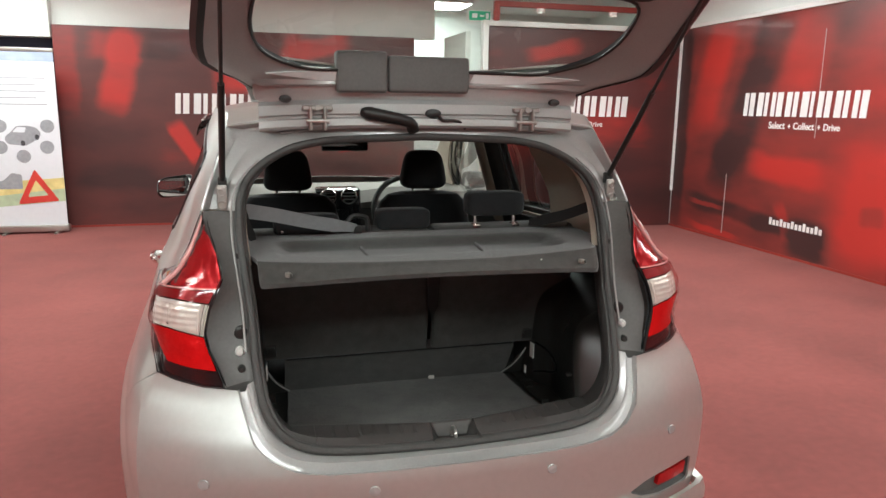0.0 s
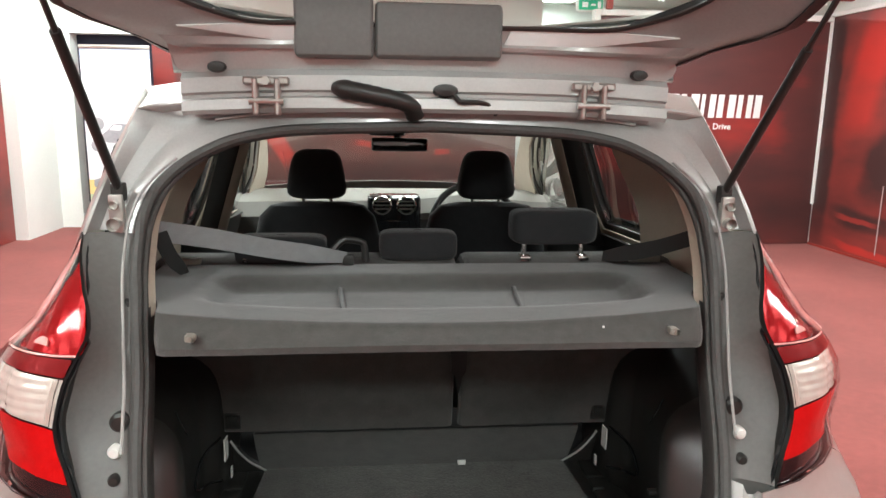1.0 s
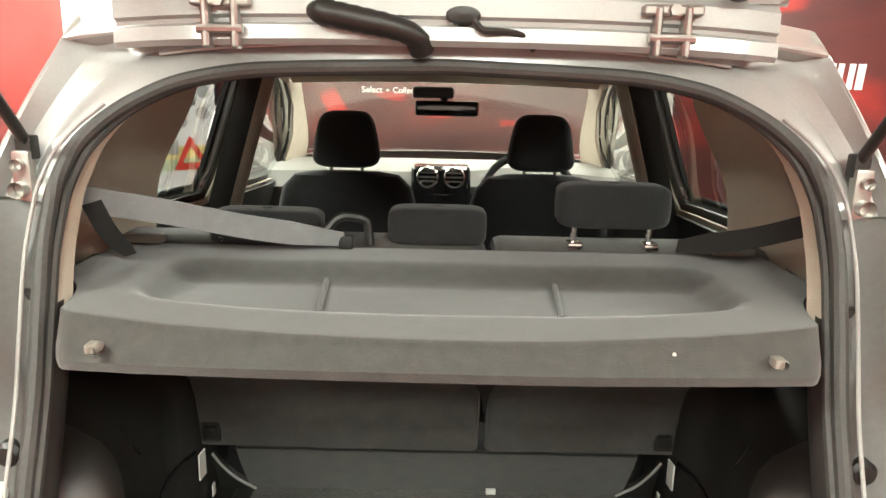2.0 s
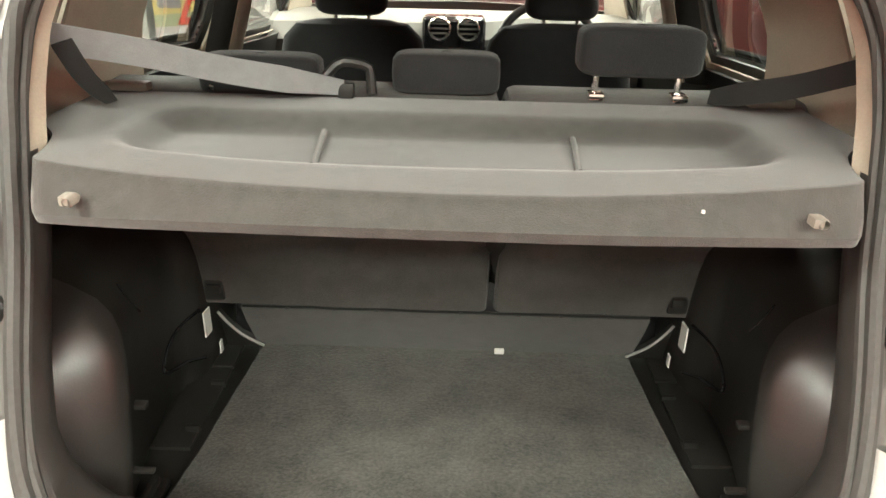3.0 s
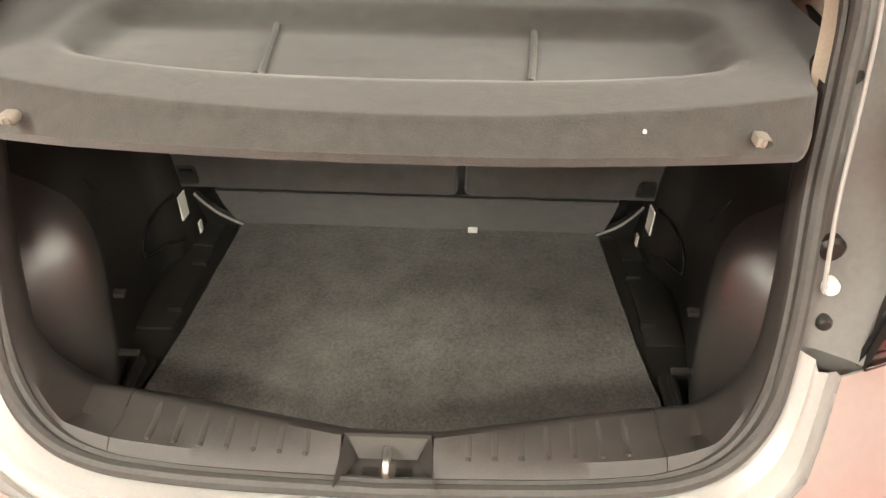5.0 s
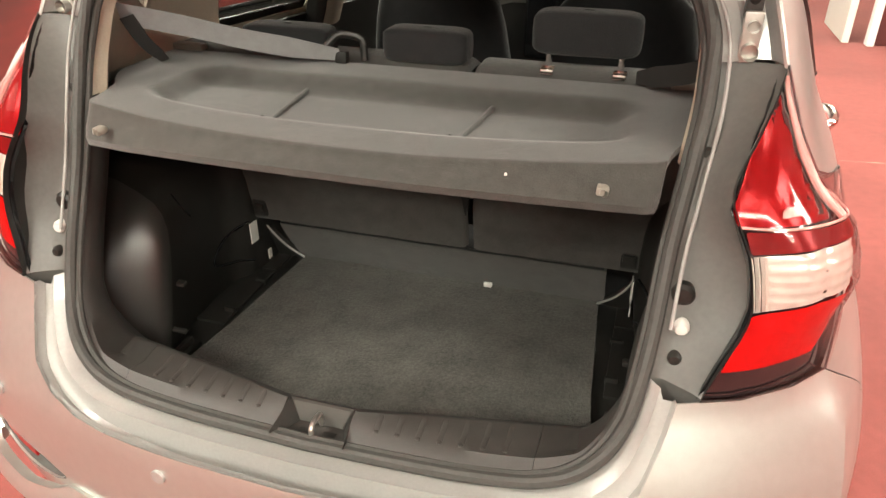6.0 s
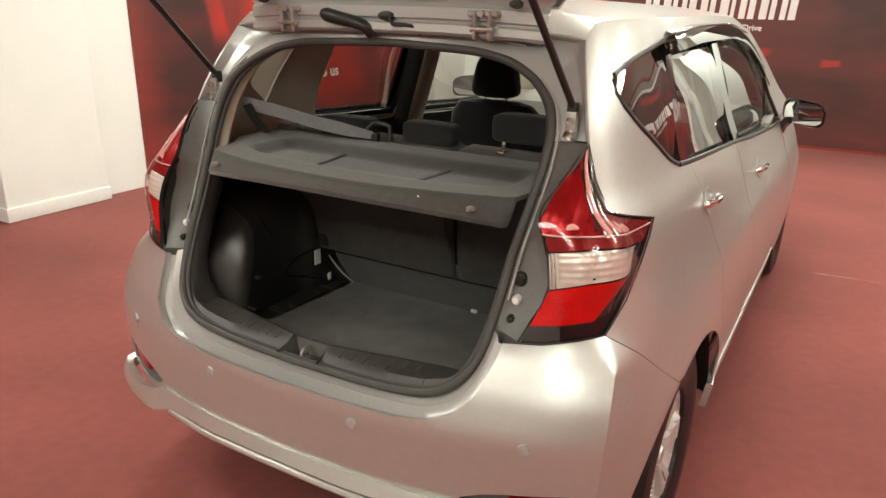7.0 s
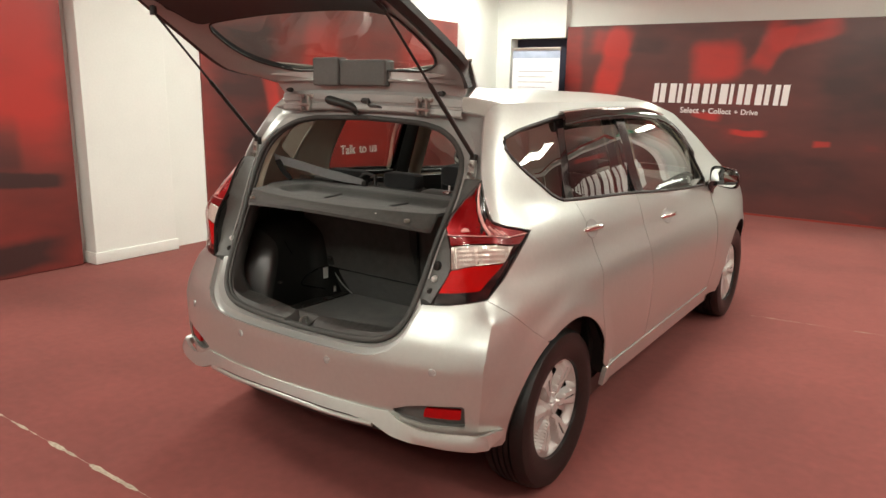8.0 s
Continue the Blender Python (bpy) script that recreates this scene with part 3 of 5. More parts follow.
# ---- roll-up banner ----
def banner():
    x0, x1, y, top = -3.22, -2.50, 7.36, 2.0
    t = thing("roll_up_banner", "white roll-up banner with a red warning triangle", "banner", ((x0 + x1) / 2, y, 0))
    part("base", block(x0 - 0.02, y - 0.06, 0.02, x1 + 0.02, y + 0.06, 0.09, 0.012), STEEL, t)
    for x in (x0 + 0.1, x1 - 0.1):
        part("foot", block(x - 0.02, y - 0.14, 0, x + 0.02, y + 0.14, 0.02, 0.004), STEEL, t)
    part("pole", tube([((x0 + x1) / 2, y + 0.04, 0.08), ((x0 + x1) / 2, y + 0.04, top)], 0.01), STEEL, t)
    sheet = part("sheet", block(x0, y - 0.003, 0.08, x1, y + 0.003, top), BANNER, t)
    part("top_rail", block(x0 - 0.005, y - 0.012, top - 0.015, x1 + 0.005, y + 0.012, top + 0.025, 0.004), STEEL, t)
    f = lambda poly, d=0.004: patch(poly, lambda a, b: (x0 + a, y - d, b), (), 0.2)
    disc = lambda cx, cz, r: f([(cx + r * math.cos(k * math.tau / 18), cz + r * math.sin(k * math.tau / 18)) for k in range(18)])
    part("header_print", f([(0.0, 1.88), (0.72, 1.88), (0.72, 1.985), (0, 1.985)]), material("banner_blue_print", (0.34, 0.40, 0.52), 0.5, grain=0.2, scale=8), sheet)
    for k, (cx, cz) in enumerate(((0.13, 1.19), (0.60, 1.19), (0.12, 0.96), (0.58, 0.96), (0.34, 0.86))):
        part("disc_print", disc(cx, cz, 0.072), BANNER_GREY, sheet)
    part("car_print", f(rounded([(0.17, 1.03), (0.21, 0.99), (0.30, 0.985), (0.36, 0.97), (0.50, 1.05), (0.535, 1.11), (0.49, 1.175), (0.40, 1.195), (0.29, 1.19), (0.23, 1.12), (0.175, 1.08)], 0.03)), BANNER_GREY, sheet)
    part("glass_print", f(rounded([(0.25, 1.125), (0.37, 1.12), (0.39, 1.175), (0.30, 1.182)], 0.015), 0.006), BANNER, sheet)
    for cx, cz in ((0.345, 1.005), (0.49, 1.07)):
        part("wheel_print", f([(cx + 0.022 * math.cos(k * math.tau / 12), cz + 0.03 * math.sin(k * math.tau / 12)) for k in range(12)], 0.006), material("print_black", (0.05, 0.05, 0.055), 0.5, grain=0.1), sheet)
    part("field_print", f([(0, 0.42), (0.72, 0.5), (0.72, 0.62), (0.4, 0.6), (0, 0.58)]), BANNER_YELLOW, sheet)
    part("grass_print", f([(0, 0.3), (0.72, 0.36), (0.72, 0.5), (0, 0.42)], 0.005), BANNER_GREEN, sheet)
    part("van_print", f(rounded([(0.05, 0.5), (0.3, 0.5), (0.3, 0.66), (0.2, 0.68), (0.12, 0.6), (0.05, 0.58)], 0.02), 0.006), BANNER_GREY, sheet)
    part("triangle_print", patch(rounded([(0.24, 0.33), (0.66, 0.36), (0.43, 0.72)], 0.03), lambda a, b: (x0 + a, y - 0.008, b), [rounded([(0.34, 0.41), (0.55, 0.425), (0.435, 0.60)], 0.02)], 0.2), BANNER_RED, sheet)
    for k in range(5):
        part("line_print", f([(0.1, 1.42 + k * 0.07), (0.62 - 0.1 * (k % 2), 1.42 + k * 0.07), (0.62 - 0.1 * (k % 2), 1.43 + k * 0.07), (0.1, 1.43 + k * 0.07)]), BANNER_GREY, sheet)


banner()


# ---- the car: its form ----
# x to its right side, y towards its front, z up; s runs round the plan from the middle of the rear along the side.
PLAN = [(0, .025), (.2, .033), (.4, .062), (.55, .097), (.66, .14), (.735, .195), (.785, .28), (.815, .42), (.835, .65), (.845, 1.0), (.8475, 1.5),
        (.8475, 2.4), (.84, 3.0), (.82, 3.35), (.77, 3.65), (.68, 3.86), (.5, 4.0), (.25, 4.07), (0, 4.09)]
RUN = np.concatenate([[0], np.cumsum(np.hypot(*np.diff(np.array(PLAN), axis=0).T))])
plan_x, plan_y = smooth(list(zip(RUN, [p[0] for p in PLAN]))), smooth(list(zip(RUN, [p[1] for p in PLAN])))
inward = smooth([(.1, .92), (.3, .965), (.5, .995), (.62, 1.0), (.75, .985), (.88, .93), (.95, .905), (1.005, .88), (1.08, .835), (1.25, .765), (1.40, .70), (1.5, .65)])
forward = smooth([(.1, .09), (.25, .045), (.36, .01), (.45, 0), (.58, 0), (.66, .02), (.72, .05), (.78, .08), (.85, .093), (1.0, .130), (1.18, .19), (1.24, .215), (1.4, .315), (1.5, .39)])


def skin(s, z):
    """The body's surface on its right side."""
    x, y = plan_x(s), plan_y(s)
    crease = .022 * math.exp(-abs(s - .775) / .06) * min(1, max(0, (.80 - z) / .05))
    flare = sum(.013 * ease((.47 - r) / .085) for r in (math.hypot(s - 1.245, z - .305), math.hypot(s - 3.86, z - .305))) if z < .80 else 0
    return Vector((x * inward(z) + .75 * crease + flare, y + forward(z) * min(1, max(0, (1.3 - y) / .8)) - .66 * crease, z))


def skin_off(s, z, d):
    """The same, d metres outside (inside: minus)."""
    p = skin(s, z)
    n = (skin(s + .004, z) - skin(s - .004, z)).cross(skin(s, z + .004) - skin(s, z - .004)).normalized()
    return p + n * d


def off(d):
    return lambda s, z: skin_off(s, z, d)


def both(fn):
    """A surface function over the whole rear: s below zero lies on the left side."""
    def f(s, z):
        p = fn(abs(s), z)
        return Vector((-p.x if s < 0 else p.x, p.y, p.z))
    return f


def gate_y(z):
    return 0.135 + 0.51 * (z - 0.637)


SIDE_S = 0.59                       # along the doors, s = y + SIDE_S
ARCH_R, AXLE_Z, REAR_AXLE, FRONT_AXLE = 0.365, 0.305, 0.67, 3.27


def arc(sc, r, a0, a1, n=14):
    return [(sc + r * math.cos(radians(a0 + (a1 - a0) * i / n)), AXLE_Z + r * math.sin(radians(a0 + (a1 - a0) * i / n))) for i in range(n + 1)]


TAIL_OUT = [(.79, 1.178), (.802, 1.103), (.82, 1.046), (.86, 1.032), (.898, 1.023), (.995, 1.002), (.955, .970), (.90, .925), (.834, .865), (.764, .808)]
TAIL_LOW = [(.702, .799), (.624, .789), (.570, .787)]
TAIL_IN = [(.603, .832), (.635, .87), (.652, .908), (.652, .962), (.646, 1.0), (.643, 1.028), (.709, 1.107), (.757, 1.15)]
WINDOW_TOP = [(.883, 1.300), (.918, 1.318), (1.032, 1.345), (1.39, 1.376), (1.9, 1.388), (2.368, 1.384), (2.72, 1.345), (2.95, 1.26), (3.12, 1.14), (3.2, 1.02), (3.19, .975)]
WINDOW_LOW = [(3.12, .962), (2.9, .972), (2.45, 1.0), (2.0, 1.036), (1.40, 1.066)]
WINDOW_REAR = [(1.30, 1.072), (1.228, 1.089), (1.14, 1.128), (.987, 1.208), (.900, 1.275)]
SEAL = [(0, .607), (.2, .612), (.33, .622), (.39, .637), (.43, .662), (.458, .70), (.474, .745), (.486, .83), (.493, .94), (.506, 1.05), (.513, 1.13), (.512, 1.18), (.498, 1.235), (.468, 1.278), (.425, 1.312), (.35, 1.343), (.25, 1.358), (0, 1.367)]
SEAL_PTS = through_points(SEAL, 130)
REAR_S = 1.245                      # s at the rear axle

car = thing("car", "silver hatchback with open tailgate on red carpet", "car", (0, 2.0, 0))


def pair(name, bm, mat, label="", parent=None, parents=None, angle=35):
    """A part on the right side and its mirror image on the left."""
    other = mirrored(bm)
    a = part(name, bm, mat, parents[0] if parents else (parent or car), label, angle)
    b = part(name, other, mat, parents[1] if parents else (parent or car), label, angle)
    return a, b


# rear bumper
half = [(.0, .608), (.24, .607), (.33, .606), (.40, .613), (.455, .635), (.497, .675), (.52, .73), (.54, .783), (.570, .785), (.623, .787), (.70, .797), (.763, .8065), (.925, .7148), (1.06, .6358)]
half += [p for p in arc(REAR_S, ARCH_R + .005, 118, 177, 10)]
half += [(.86, .31), (.75, .315), (.62, .33), (.50, .34), (.42, .395), (0, .405)]
ring = [(-s, z) for s, z in reversed(half[1:-1])]
POD = rounded([(.480, .437), (.535, .458), (.589, .468), (.724, .478), (.732, .402), (.60, .400), (.53, .412)], .012)
bumper = part("rear_bumper", patch(half + ring, both(skin), [POD, [(-s, z) for s, z in reversed(POD)]], .018, .004), PAINT, car, "silver painted rear bumper")
for sg in (1, -1):
    fl = (lambda b: b) if sg > 0 else mirrored
    rim_rows = [[skin_off(s, z, d) for s, z in POD + POD[:1]] for d in (.001, -.022)]
    part("reflector_recess", fl(joined(grid(rim_rows[::-1]), patch(POD, off(-.02), (), .03))), GUTTER, bumper, "dark grey recess round the reflector")
    part("reflector", fl(patch(rounded([(.592, .424), (.596, .456), (.715, .462), (.716, .426)], .006), off(-.006), (), .02, .012)), LENS_REFLEX, bumper, "red rear reflector")
for s, z in ((-.612, .586), (-.223, .562), (.223, .562), (.615, .586)):
    p = both(skin)(s, z)
    n = both(off(.01))(s, z) - p
    disc = turned([(.0, .013), (.004, .0125), (.005, .0001)], 20, "Z")
    part("parking_sensor", moved(disc, Matrix.Translation(p) @ n.to_track_quat("Z", "Y").to_matrix().to_4x4()), PAINT_SHADE, bumper, "round silver parking sensor")
lip_half = [(.0, .432), (.25, .432), (.42, .428), (.47, .43), (.52, .408), (.60, .392), (.735, .395), (.80, .390), (.86, .380), (.865, .362), (.80, .350), (.67, .350), (.56, .354), (.49, .366), (.42, .390), (.33, .398), (0, .404)]
lip_ring = [(-s, z) for s, z in reversed(lip_half[1:-1])]
lip_fn = both(lambda s, z: skin_off(s, z, .006 + .040 * min(1, max(0, (.432 - z) / .07)) * (1 if s < .60 else 1 + .15 * min(1, (s - .60) / .12) if s < .78 else max(0.0, 1.15 - (s - .78) * 14))))
part("bumper_lip", patch(lip_half + lip_ring, lip_fn, (), .02, .02), PAINT, bumper, "silver lower lip of the bumper")
part("lower_strip", tube([both(off(.026))(s, .394 - .030 * abs(s)) for s in np.linspace(-.42, .42, 30)], .0085, 8), PAINT, bumper, "thin silver strip under the lip")
part("diffuser", patch([(-.60, .412), (.60, .412), (.70, .36), (.66, .31), (-.66, .31), (-.70, .36)], both(off(-.03)), (), .06, .01), BLACK, bumper, "black underside panel")

# painted ledge between bumper and opening
edge_pts = [both(skin)(s, z) for s, z in through_points(half[:8], 30)]
seal_lo = [Vector((x, gate_y(z), z)) for x, z in through_points(SEAL[:7] + [(.481, .79)], 30)]
rows = []
for k, (t, dz, dy) in enumerate(((0, 0, 0), (.05, -.004, .008), (.12, -.045, .012), (.42, -.050, 0), (.50, -.022, 0), (.55, .004, 0), (1.0, 0, 0))):
    rows.append([a.lerp(b, t) + Vector((0, dy, dz * max(.25, 1 - i / 30))) for i, (a, b) in enumerate(zip(edge_pts, seal_lo))])
pair("sill_ledge", grid(rows[::-1]), PAINT_SHADE, "silver painted ledge below the boot opening")

# quarter panel with roof rail, window openings left free
frame_poly = TAIL_OUT + [(.925, .716), (1.06, .637)] + arc(REAR_S, ARCH_R, 115, 22, 16)
frame_poly += [(1.552, .50), (1.512, .62), (1.515, .80), (1.47, .95)] + WINDOW_LOW[-1:] + WINDOW_REAR + WINDOW_TOP
frame_poly += [(3.25, .975), (3.74, .985), (3.62, 1.06), (3.32, 1.21), (2.97, 1.36), (2.62, 1.425), (2.0, 1.43), (1.4, 1.43), (1.0, 1.428), (.82, 1.42), (.788, 1.385), (.787, 1.30)]
frame_r, frame_l = pair("quarter_panel", patch(frame_poly, skin, (), .022, .004), PAINT, "silver rear wing and roof rail")
REAR_DOOR = [(1.404, 1.062), (2.0, 1.031), (2.105, 1.024), (2.115, .36), (1.62, .365), (1.575, .40), (1.556, .50), (1.516, .62), (1.519, .80), (1.474, .95)]
FRONT_DOOR = [(2.109, 1.024), (2.45, .995), (2.9, .967), (3.12, .957), (3.25, .95), (3.255, .5), (3.2, .355), (2.119, .36)]
rear_door = pair("rear_door", patch(REAR_DOOR, skin, (), .025, .004), PAINT, "silver rear door")
front_door = pair("front_door", patch(FRONT_DOOR, skin, (), .04, .004), PAINT, "silver front door")
SF = FRONT_AXLE + SIDE_S
FENDER = [(3.259, .97), (3.74, .98), (4.1, .93), (4.32, .84), (4.36, .62)] + arc(SF, ARCH_R, 45, 180, 16) + [(3.45, .27), (3.205, .30), (3.205, .352), (3.259, .5)]
pair("front_wing", patch(FENDER, skin, (), .04, .004), PAINT, "silver front wing")
SILL = [(1.62, .361), (3.2, .351), (3.2, .27), (1.60, .285)]
pair("side_sill", patch(SILL, off(.006), (), .05, .02), PAINT, "silver sill below the doors")
pair("under_sill", patch([(1.58, .29), (3.5, .275), (3.5, .17), (1.58, .18)], off(-.05), (), .08, .01), BLACK, "black underbody edge")
RUN_END = float(RUN[-1]) - .0004
FRONT_BUMPER = [(4.27, .60), (4.36, .84), (4.6, .86), (RUN_END, .88), (RUN_END, .2), (4.5, .2), (4.2, .28)]
pair("front_bumper", patch([(s, z) for s, z in FRONT_BUMPER], skin, (), .05, .004), PAINT, "silver front bumper")
for sc, nm in ((REAR_S, "rear"), (SF, "front")):
    yc = REAR_AXLE if nm == "rear" else FRONT_AXLE
    rows = []
    for a in np.linspace(4, 176, 22):
        c, s_ = math.cos(radians(a)), math.sin(radians(a))
        rows.append([(min(x, skin(yc + SIDE_S + r * c, AXLE_Z + r * s_).x - .006), yc + r * c, AXLE_Z + r * s_) for x, r in ((.825, .366), (.80, .372), (.70, .385), (.56, .385), (.555, .10))])
    pair("wheel_well", grid(rows), BLACK, "black wheel arch liner")

# roof, windscreen, bonnet
RAIL = [skin(s, z) for s, z in through_points([(.788, 1.385), (.81, 1.42), (1.0, 1.428), (1.4, 1.43), (2.0, 1.43), (2.62, 1.425)], 26)]
roof_rows = []
for i, p in enumerate(RAIL):
    t = i / 25
    lift = .058 * (0.55 + .45 * min(1, t * 4)) * (1 - .25 * t)
    bow = -.03 * (1 - t) ** 6 + .12 * t ** 6
    roof_rows.append([Vector((p.x * u, p.y + bow * (1 - u * u), p.z + lift * (1 - abs(u) ** 2.4))) for u in np.linspace(-1, 1, 25)])
part("roof", shell(grid(roof_rows), .004), PAINT, car, "silver roof")
pillar_pts = [skin(s, z) for s, z in through_points([(2.62, 1.425), (2.97, 1.36), (3.32, 1.21), (3.62, 1.06), (3.74, .985)], 14)]
screen_rows = [[Vector((p.x * u, p.y + (.12 + .08 * i / 13) * (1 - u * u), p.z + (.043 * (1 - i / 13)) * (1 - abs(u) ** 2.4))) for u in np.linspace(-1, 1, 21)] for i, p in enumerate(pillar_pts)]
glass_front = part("windscreen", grid(screen_rows), SCREEN, car, "clear laminated windscreen")
glass_front.visible_shadow = False
hood_pts = [skin(s, z) for s, z in through_points([(3.74, .98), (4.1, .93), (4.32, .84), (4.55, .80)], 10)]
part("bonnet", shell(grid([[Vector((p.x * u, p.y + (.20 + .02 * i / 9) * (1 - u * u), p.z - .012 + .015 * (1 - u * u))) for u in np.linspace(-1, 1, 17)] for i, p in enumerate(hood_pts)]), .004), PAINT, car, "silver bonnet")

# side windows
def clip(poly, lo, hi, axis=0):
    """The part of a polygon between two values of one coordinate."""
    for keep, lim in ((1, lo), (-1, hi)):
        out = []
        for a, b in zip(poly, poly[1:] + poly[:1]):
            da, db = keep * (a[axis] - lim), keep * (b[axis] - lim)
            if da >= 0:
                out.append(a)
            if da * db < 0:
                t = da / (da - db)
                out.append((a[0] + (b[0] - a[0]) * t, a[1] + (b[1] - a[1]) * t))
        poly = out
    return poly


DAYLIGHT = WINDOW_TOP + WINDOW_LOW + WINDOW_REAR


def bowed(s, z):
    """The panes bow outwards a little, steeper at the belt line."""
    return skin_off(s, z, -.024 + .0225 * (1 - ((z - 1.22) / .19) ** 2))


for lo, hi, pan, who in ((.8, 1.335, GLASS_QUARTER, (frame_r, frame_l)), (1.415, 2.125, GLASS_DARK, rear_door), (2.225, 3.3, GLASS_DOOR, front_door)):
    for ob in pair("side_window", patch(clip(DAYLIGHT, lo, hi), bowed, (), .03), pan, "side window glass", parents=who):
        ob.visible_shadow = False
pair("window_divider", patch(clip(DAYLIGHT, 1.335, 1.415), off(-.004), (), .04, .012), GLOSS_BLACK, "black window divider", parents=(frame_r, frame_l))
pair("door_pillar", patch(clip(DAYLIGHT, 2.125, 2.225), off(-.004), (), .04, .012), GLOSS_BLACK, "black door pillar", parents=front_door)
edge_line = [skin_off(s, z, .002) for s, z in through_points(WINDOW_LOW[::-1][:] and [(1.286, 1.073), (1.40, 1.066), (2.0, 1.036), (2.45, 1.0), (2.9, .972), (3.15, .963)], 30)]
pair("belt_moulding", tube(edge_line, .007, 6), BLACK, "black moulding under the side windows", parents=rear_door)
pair("window_gasket", tube([skin_off(s, z, -.002) for s, z in through_points(WINDOW_REAR[::-1][0:0] + [(3.19, .985), (3.12, 1.14), (2.95, 1.26), (2.72, 1.345), (2.368, 1.384), (1.9, 1.388), (1.376, 1.376), (1.032, 1.345), (.918, 1.318), (.883, 1.300), (.900, 1.275), (.987, 1.208), (1.14, 1.128), (1.228, 1.089), (1.30, 1.072)], 60)], .008, 6), BLACK, "black rubber window gasket", parents=(frame_r, frame_l))
visor_rows = [[skin_off(s, z + dz, d) for s, z in through_points([(1.36, 1.372), (1.9, 1.384), (2.368, 1.38), (2.6, 1.362)], 24)] for dz, d in ((.022, .004), (.012, .022), (-.012, .028), (-.036, .024))]
pair("wind_deflector", shell(grid(visor_rows[::-1]), .003), SMOKE, "smoked plastic wind deflector", parents=rear_door)
visor_rows = [[skin_off(s, z + dz, d) for s, z in through_points([(2.20, 1.384), (2.45, 1.378), (2.72, 1.342), (2.95, 1.257), (3.10, 1.15)], 24)] for dz, d in ((.014, .004), (.006, .018), (-.012, .022), (-.03, .018))]
pair("wind_deflector", shell(grid(visor_rows[::-1]), .003), SMOKE, "smoked plastic wind deflector", parents=front_door)
# A chrome strip stands in for the highlight along the smoked plastic.
pair("deflector_glint", tube([skin_off(s, z + .012, .022) for s, z in through_points([(1.36, 1.372), (1.9, 1.384), (2.368, 1.38), (2.72, 1.342)], 24)], .004, 6), CHROME, "chrome strip for the highlight on the wind deflector", parents=rear_door)

# door handles, mirrors
for s0, z0, who in ((1.50, .949, rear_door), (2.43, .883, front_door)):
    pts = [skin_off(s0 + a, z0 - .02 * a, d) for a, d in ((-.085, .003), (-.07, .014), (-.03, .025), (.03, .026), (.07, .017), (.085, .003))]
    pair("door_handle", tube([tuple(p) for p in through_points(pts, 16)], [.006] + [.0095] * 14 + [.006], 10), CHROME, "chromed door handle", parents=who)
    cup = [[skin_off(s0 + .062 * r * math.cos(a), z0 + .036 * r * math.sin(a), d) for a in np.linspace(0, math.tau, 24)] for r, d in ((1.0, .0015), (.96, .003), (.5, .001), (.05, .001))]
    pair("handle_cup", grid(cup), PAINT_SHADE, "dished cup behind the handle", parents=who)


def mirror_rows():
    rows = []
    for t, y, k in ((0, .010, .86), (.02, .0, .93), (.1, .006, 1.0), (.45, .035, .98), (.75, .062, .82), (.93, .078, .5), (1, .084, .1)):
        ring = []
        for a in np.linspace(0, math.tau, 28, endpoint=False):
            c, s_ = math.cos(a), math.sin(a)
            rx, rz = .094 * abs(c) ** .55 * (1 if c > 0 else -1), .058 * abs(s_) ** .6 * (1 if s_ > 0 else -1)
            ring.append((.86 + rx * k, 2.598 + y - .66 * rx * k * (1 - t * .75), 1.008 + rz * k - .008 * rx / .094))
        rows.append(ring)
    return rows


bm = grid(mirror_rows(), True)
bm.faces.new([v for v in bm.verts[:28]][::-1]) if bm.verts.ensure_lookup_table() is None else None
bmesh.ops.recalc_face_normals(bm, faces=bm.faces[:])
mirrors = pair("door_mirror", joined(bm, tube([(.755, 2.70, .90), (.775, 2.67, .935), (.80, 2.63, .965)], [.034, .026, .026], 10, flat=.6)), GLOSS_BLACK, "gloss black door mirror", parents=front_door)
pane_ring = [(.86 + .084 * abs(math.cos(a)) ** .55 * (1 if math.cos(a) > 0 else -1), 1.005 + .048 * abs(math.sin(a)) ** .6 * (1 if math.sin(a) > 0 else -1)) for a in np.linspace(0, math.tau, 28, endpoint=False)]
MIRROR_PANE = patch(pane_ring, lambda a, b: (a, 2.597 - .66 * (a - .86), b), (), .03)
bmesh.ops.recalc_face_normals(MIRROR_PANE, faces=MIRROR_PANE.faces[:])
pair("mirror_pane", MIRROR_PANE, MIRROR, "mirror glass", parent=car)

# tail lamps
swell = smooth([(.78, 0), (.84, .008), (.88, .025), (.92, .042), (.955, .048), (.985, .042), (1.03, .029), (1.06, .025), (1.10, .018), (1.14, .011), (1.18, 0)])
lamp_near = smooth([(.787, .57), (.832, .603), (.87, .635), (.908, .652), (.962, .652), (1.028, .643), (1.107, .709), (1.15, .757), (1.178, .79)])
lamp_far = smooth([(.80, .76), (.865, .834), (.925, .90), (.98, .90), (1.03, .84), (1.06, .82), (1.10, .803), (1.18, .80)])
lamp_fade = smooth([(.80, .08), (.95, .13), (1.03, .09), (1.10, .05), (1.18, .03)])


def lamp_skin(s, z, d):
    """The lamp's face, which swells out of the body round its middle."""
    near = .25 + .75 * ease((s - lamp_near(z)) / .07)
    return skin_off(s, z, d + swell(z) * near * ease((lamp_far(z) - s) / lamp_fade(z)))


def lamp_off(d):
    return lambda s, z: lamp_skin(s, z, d)


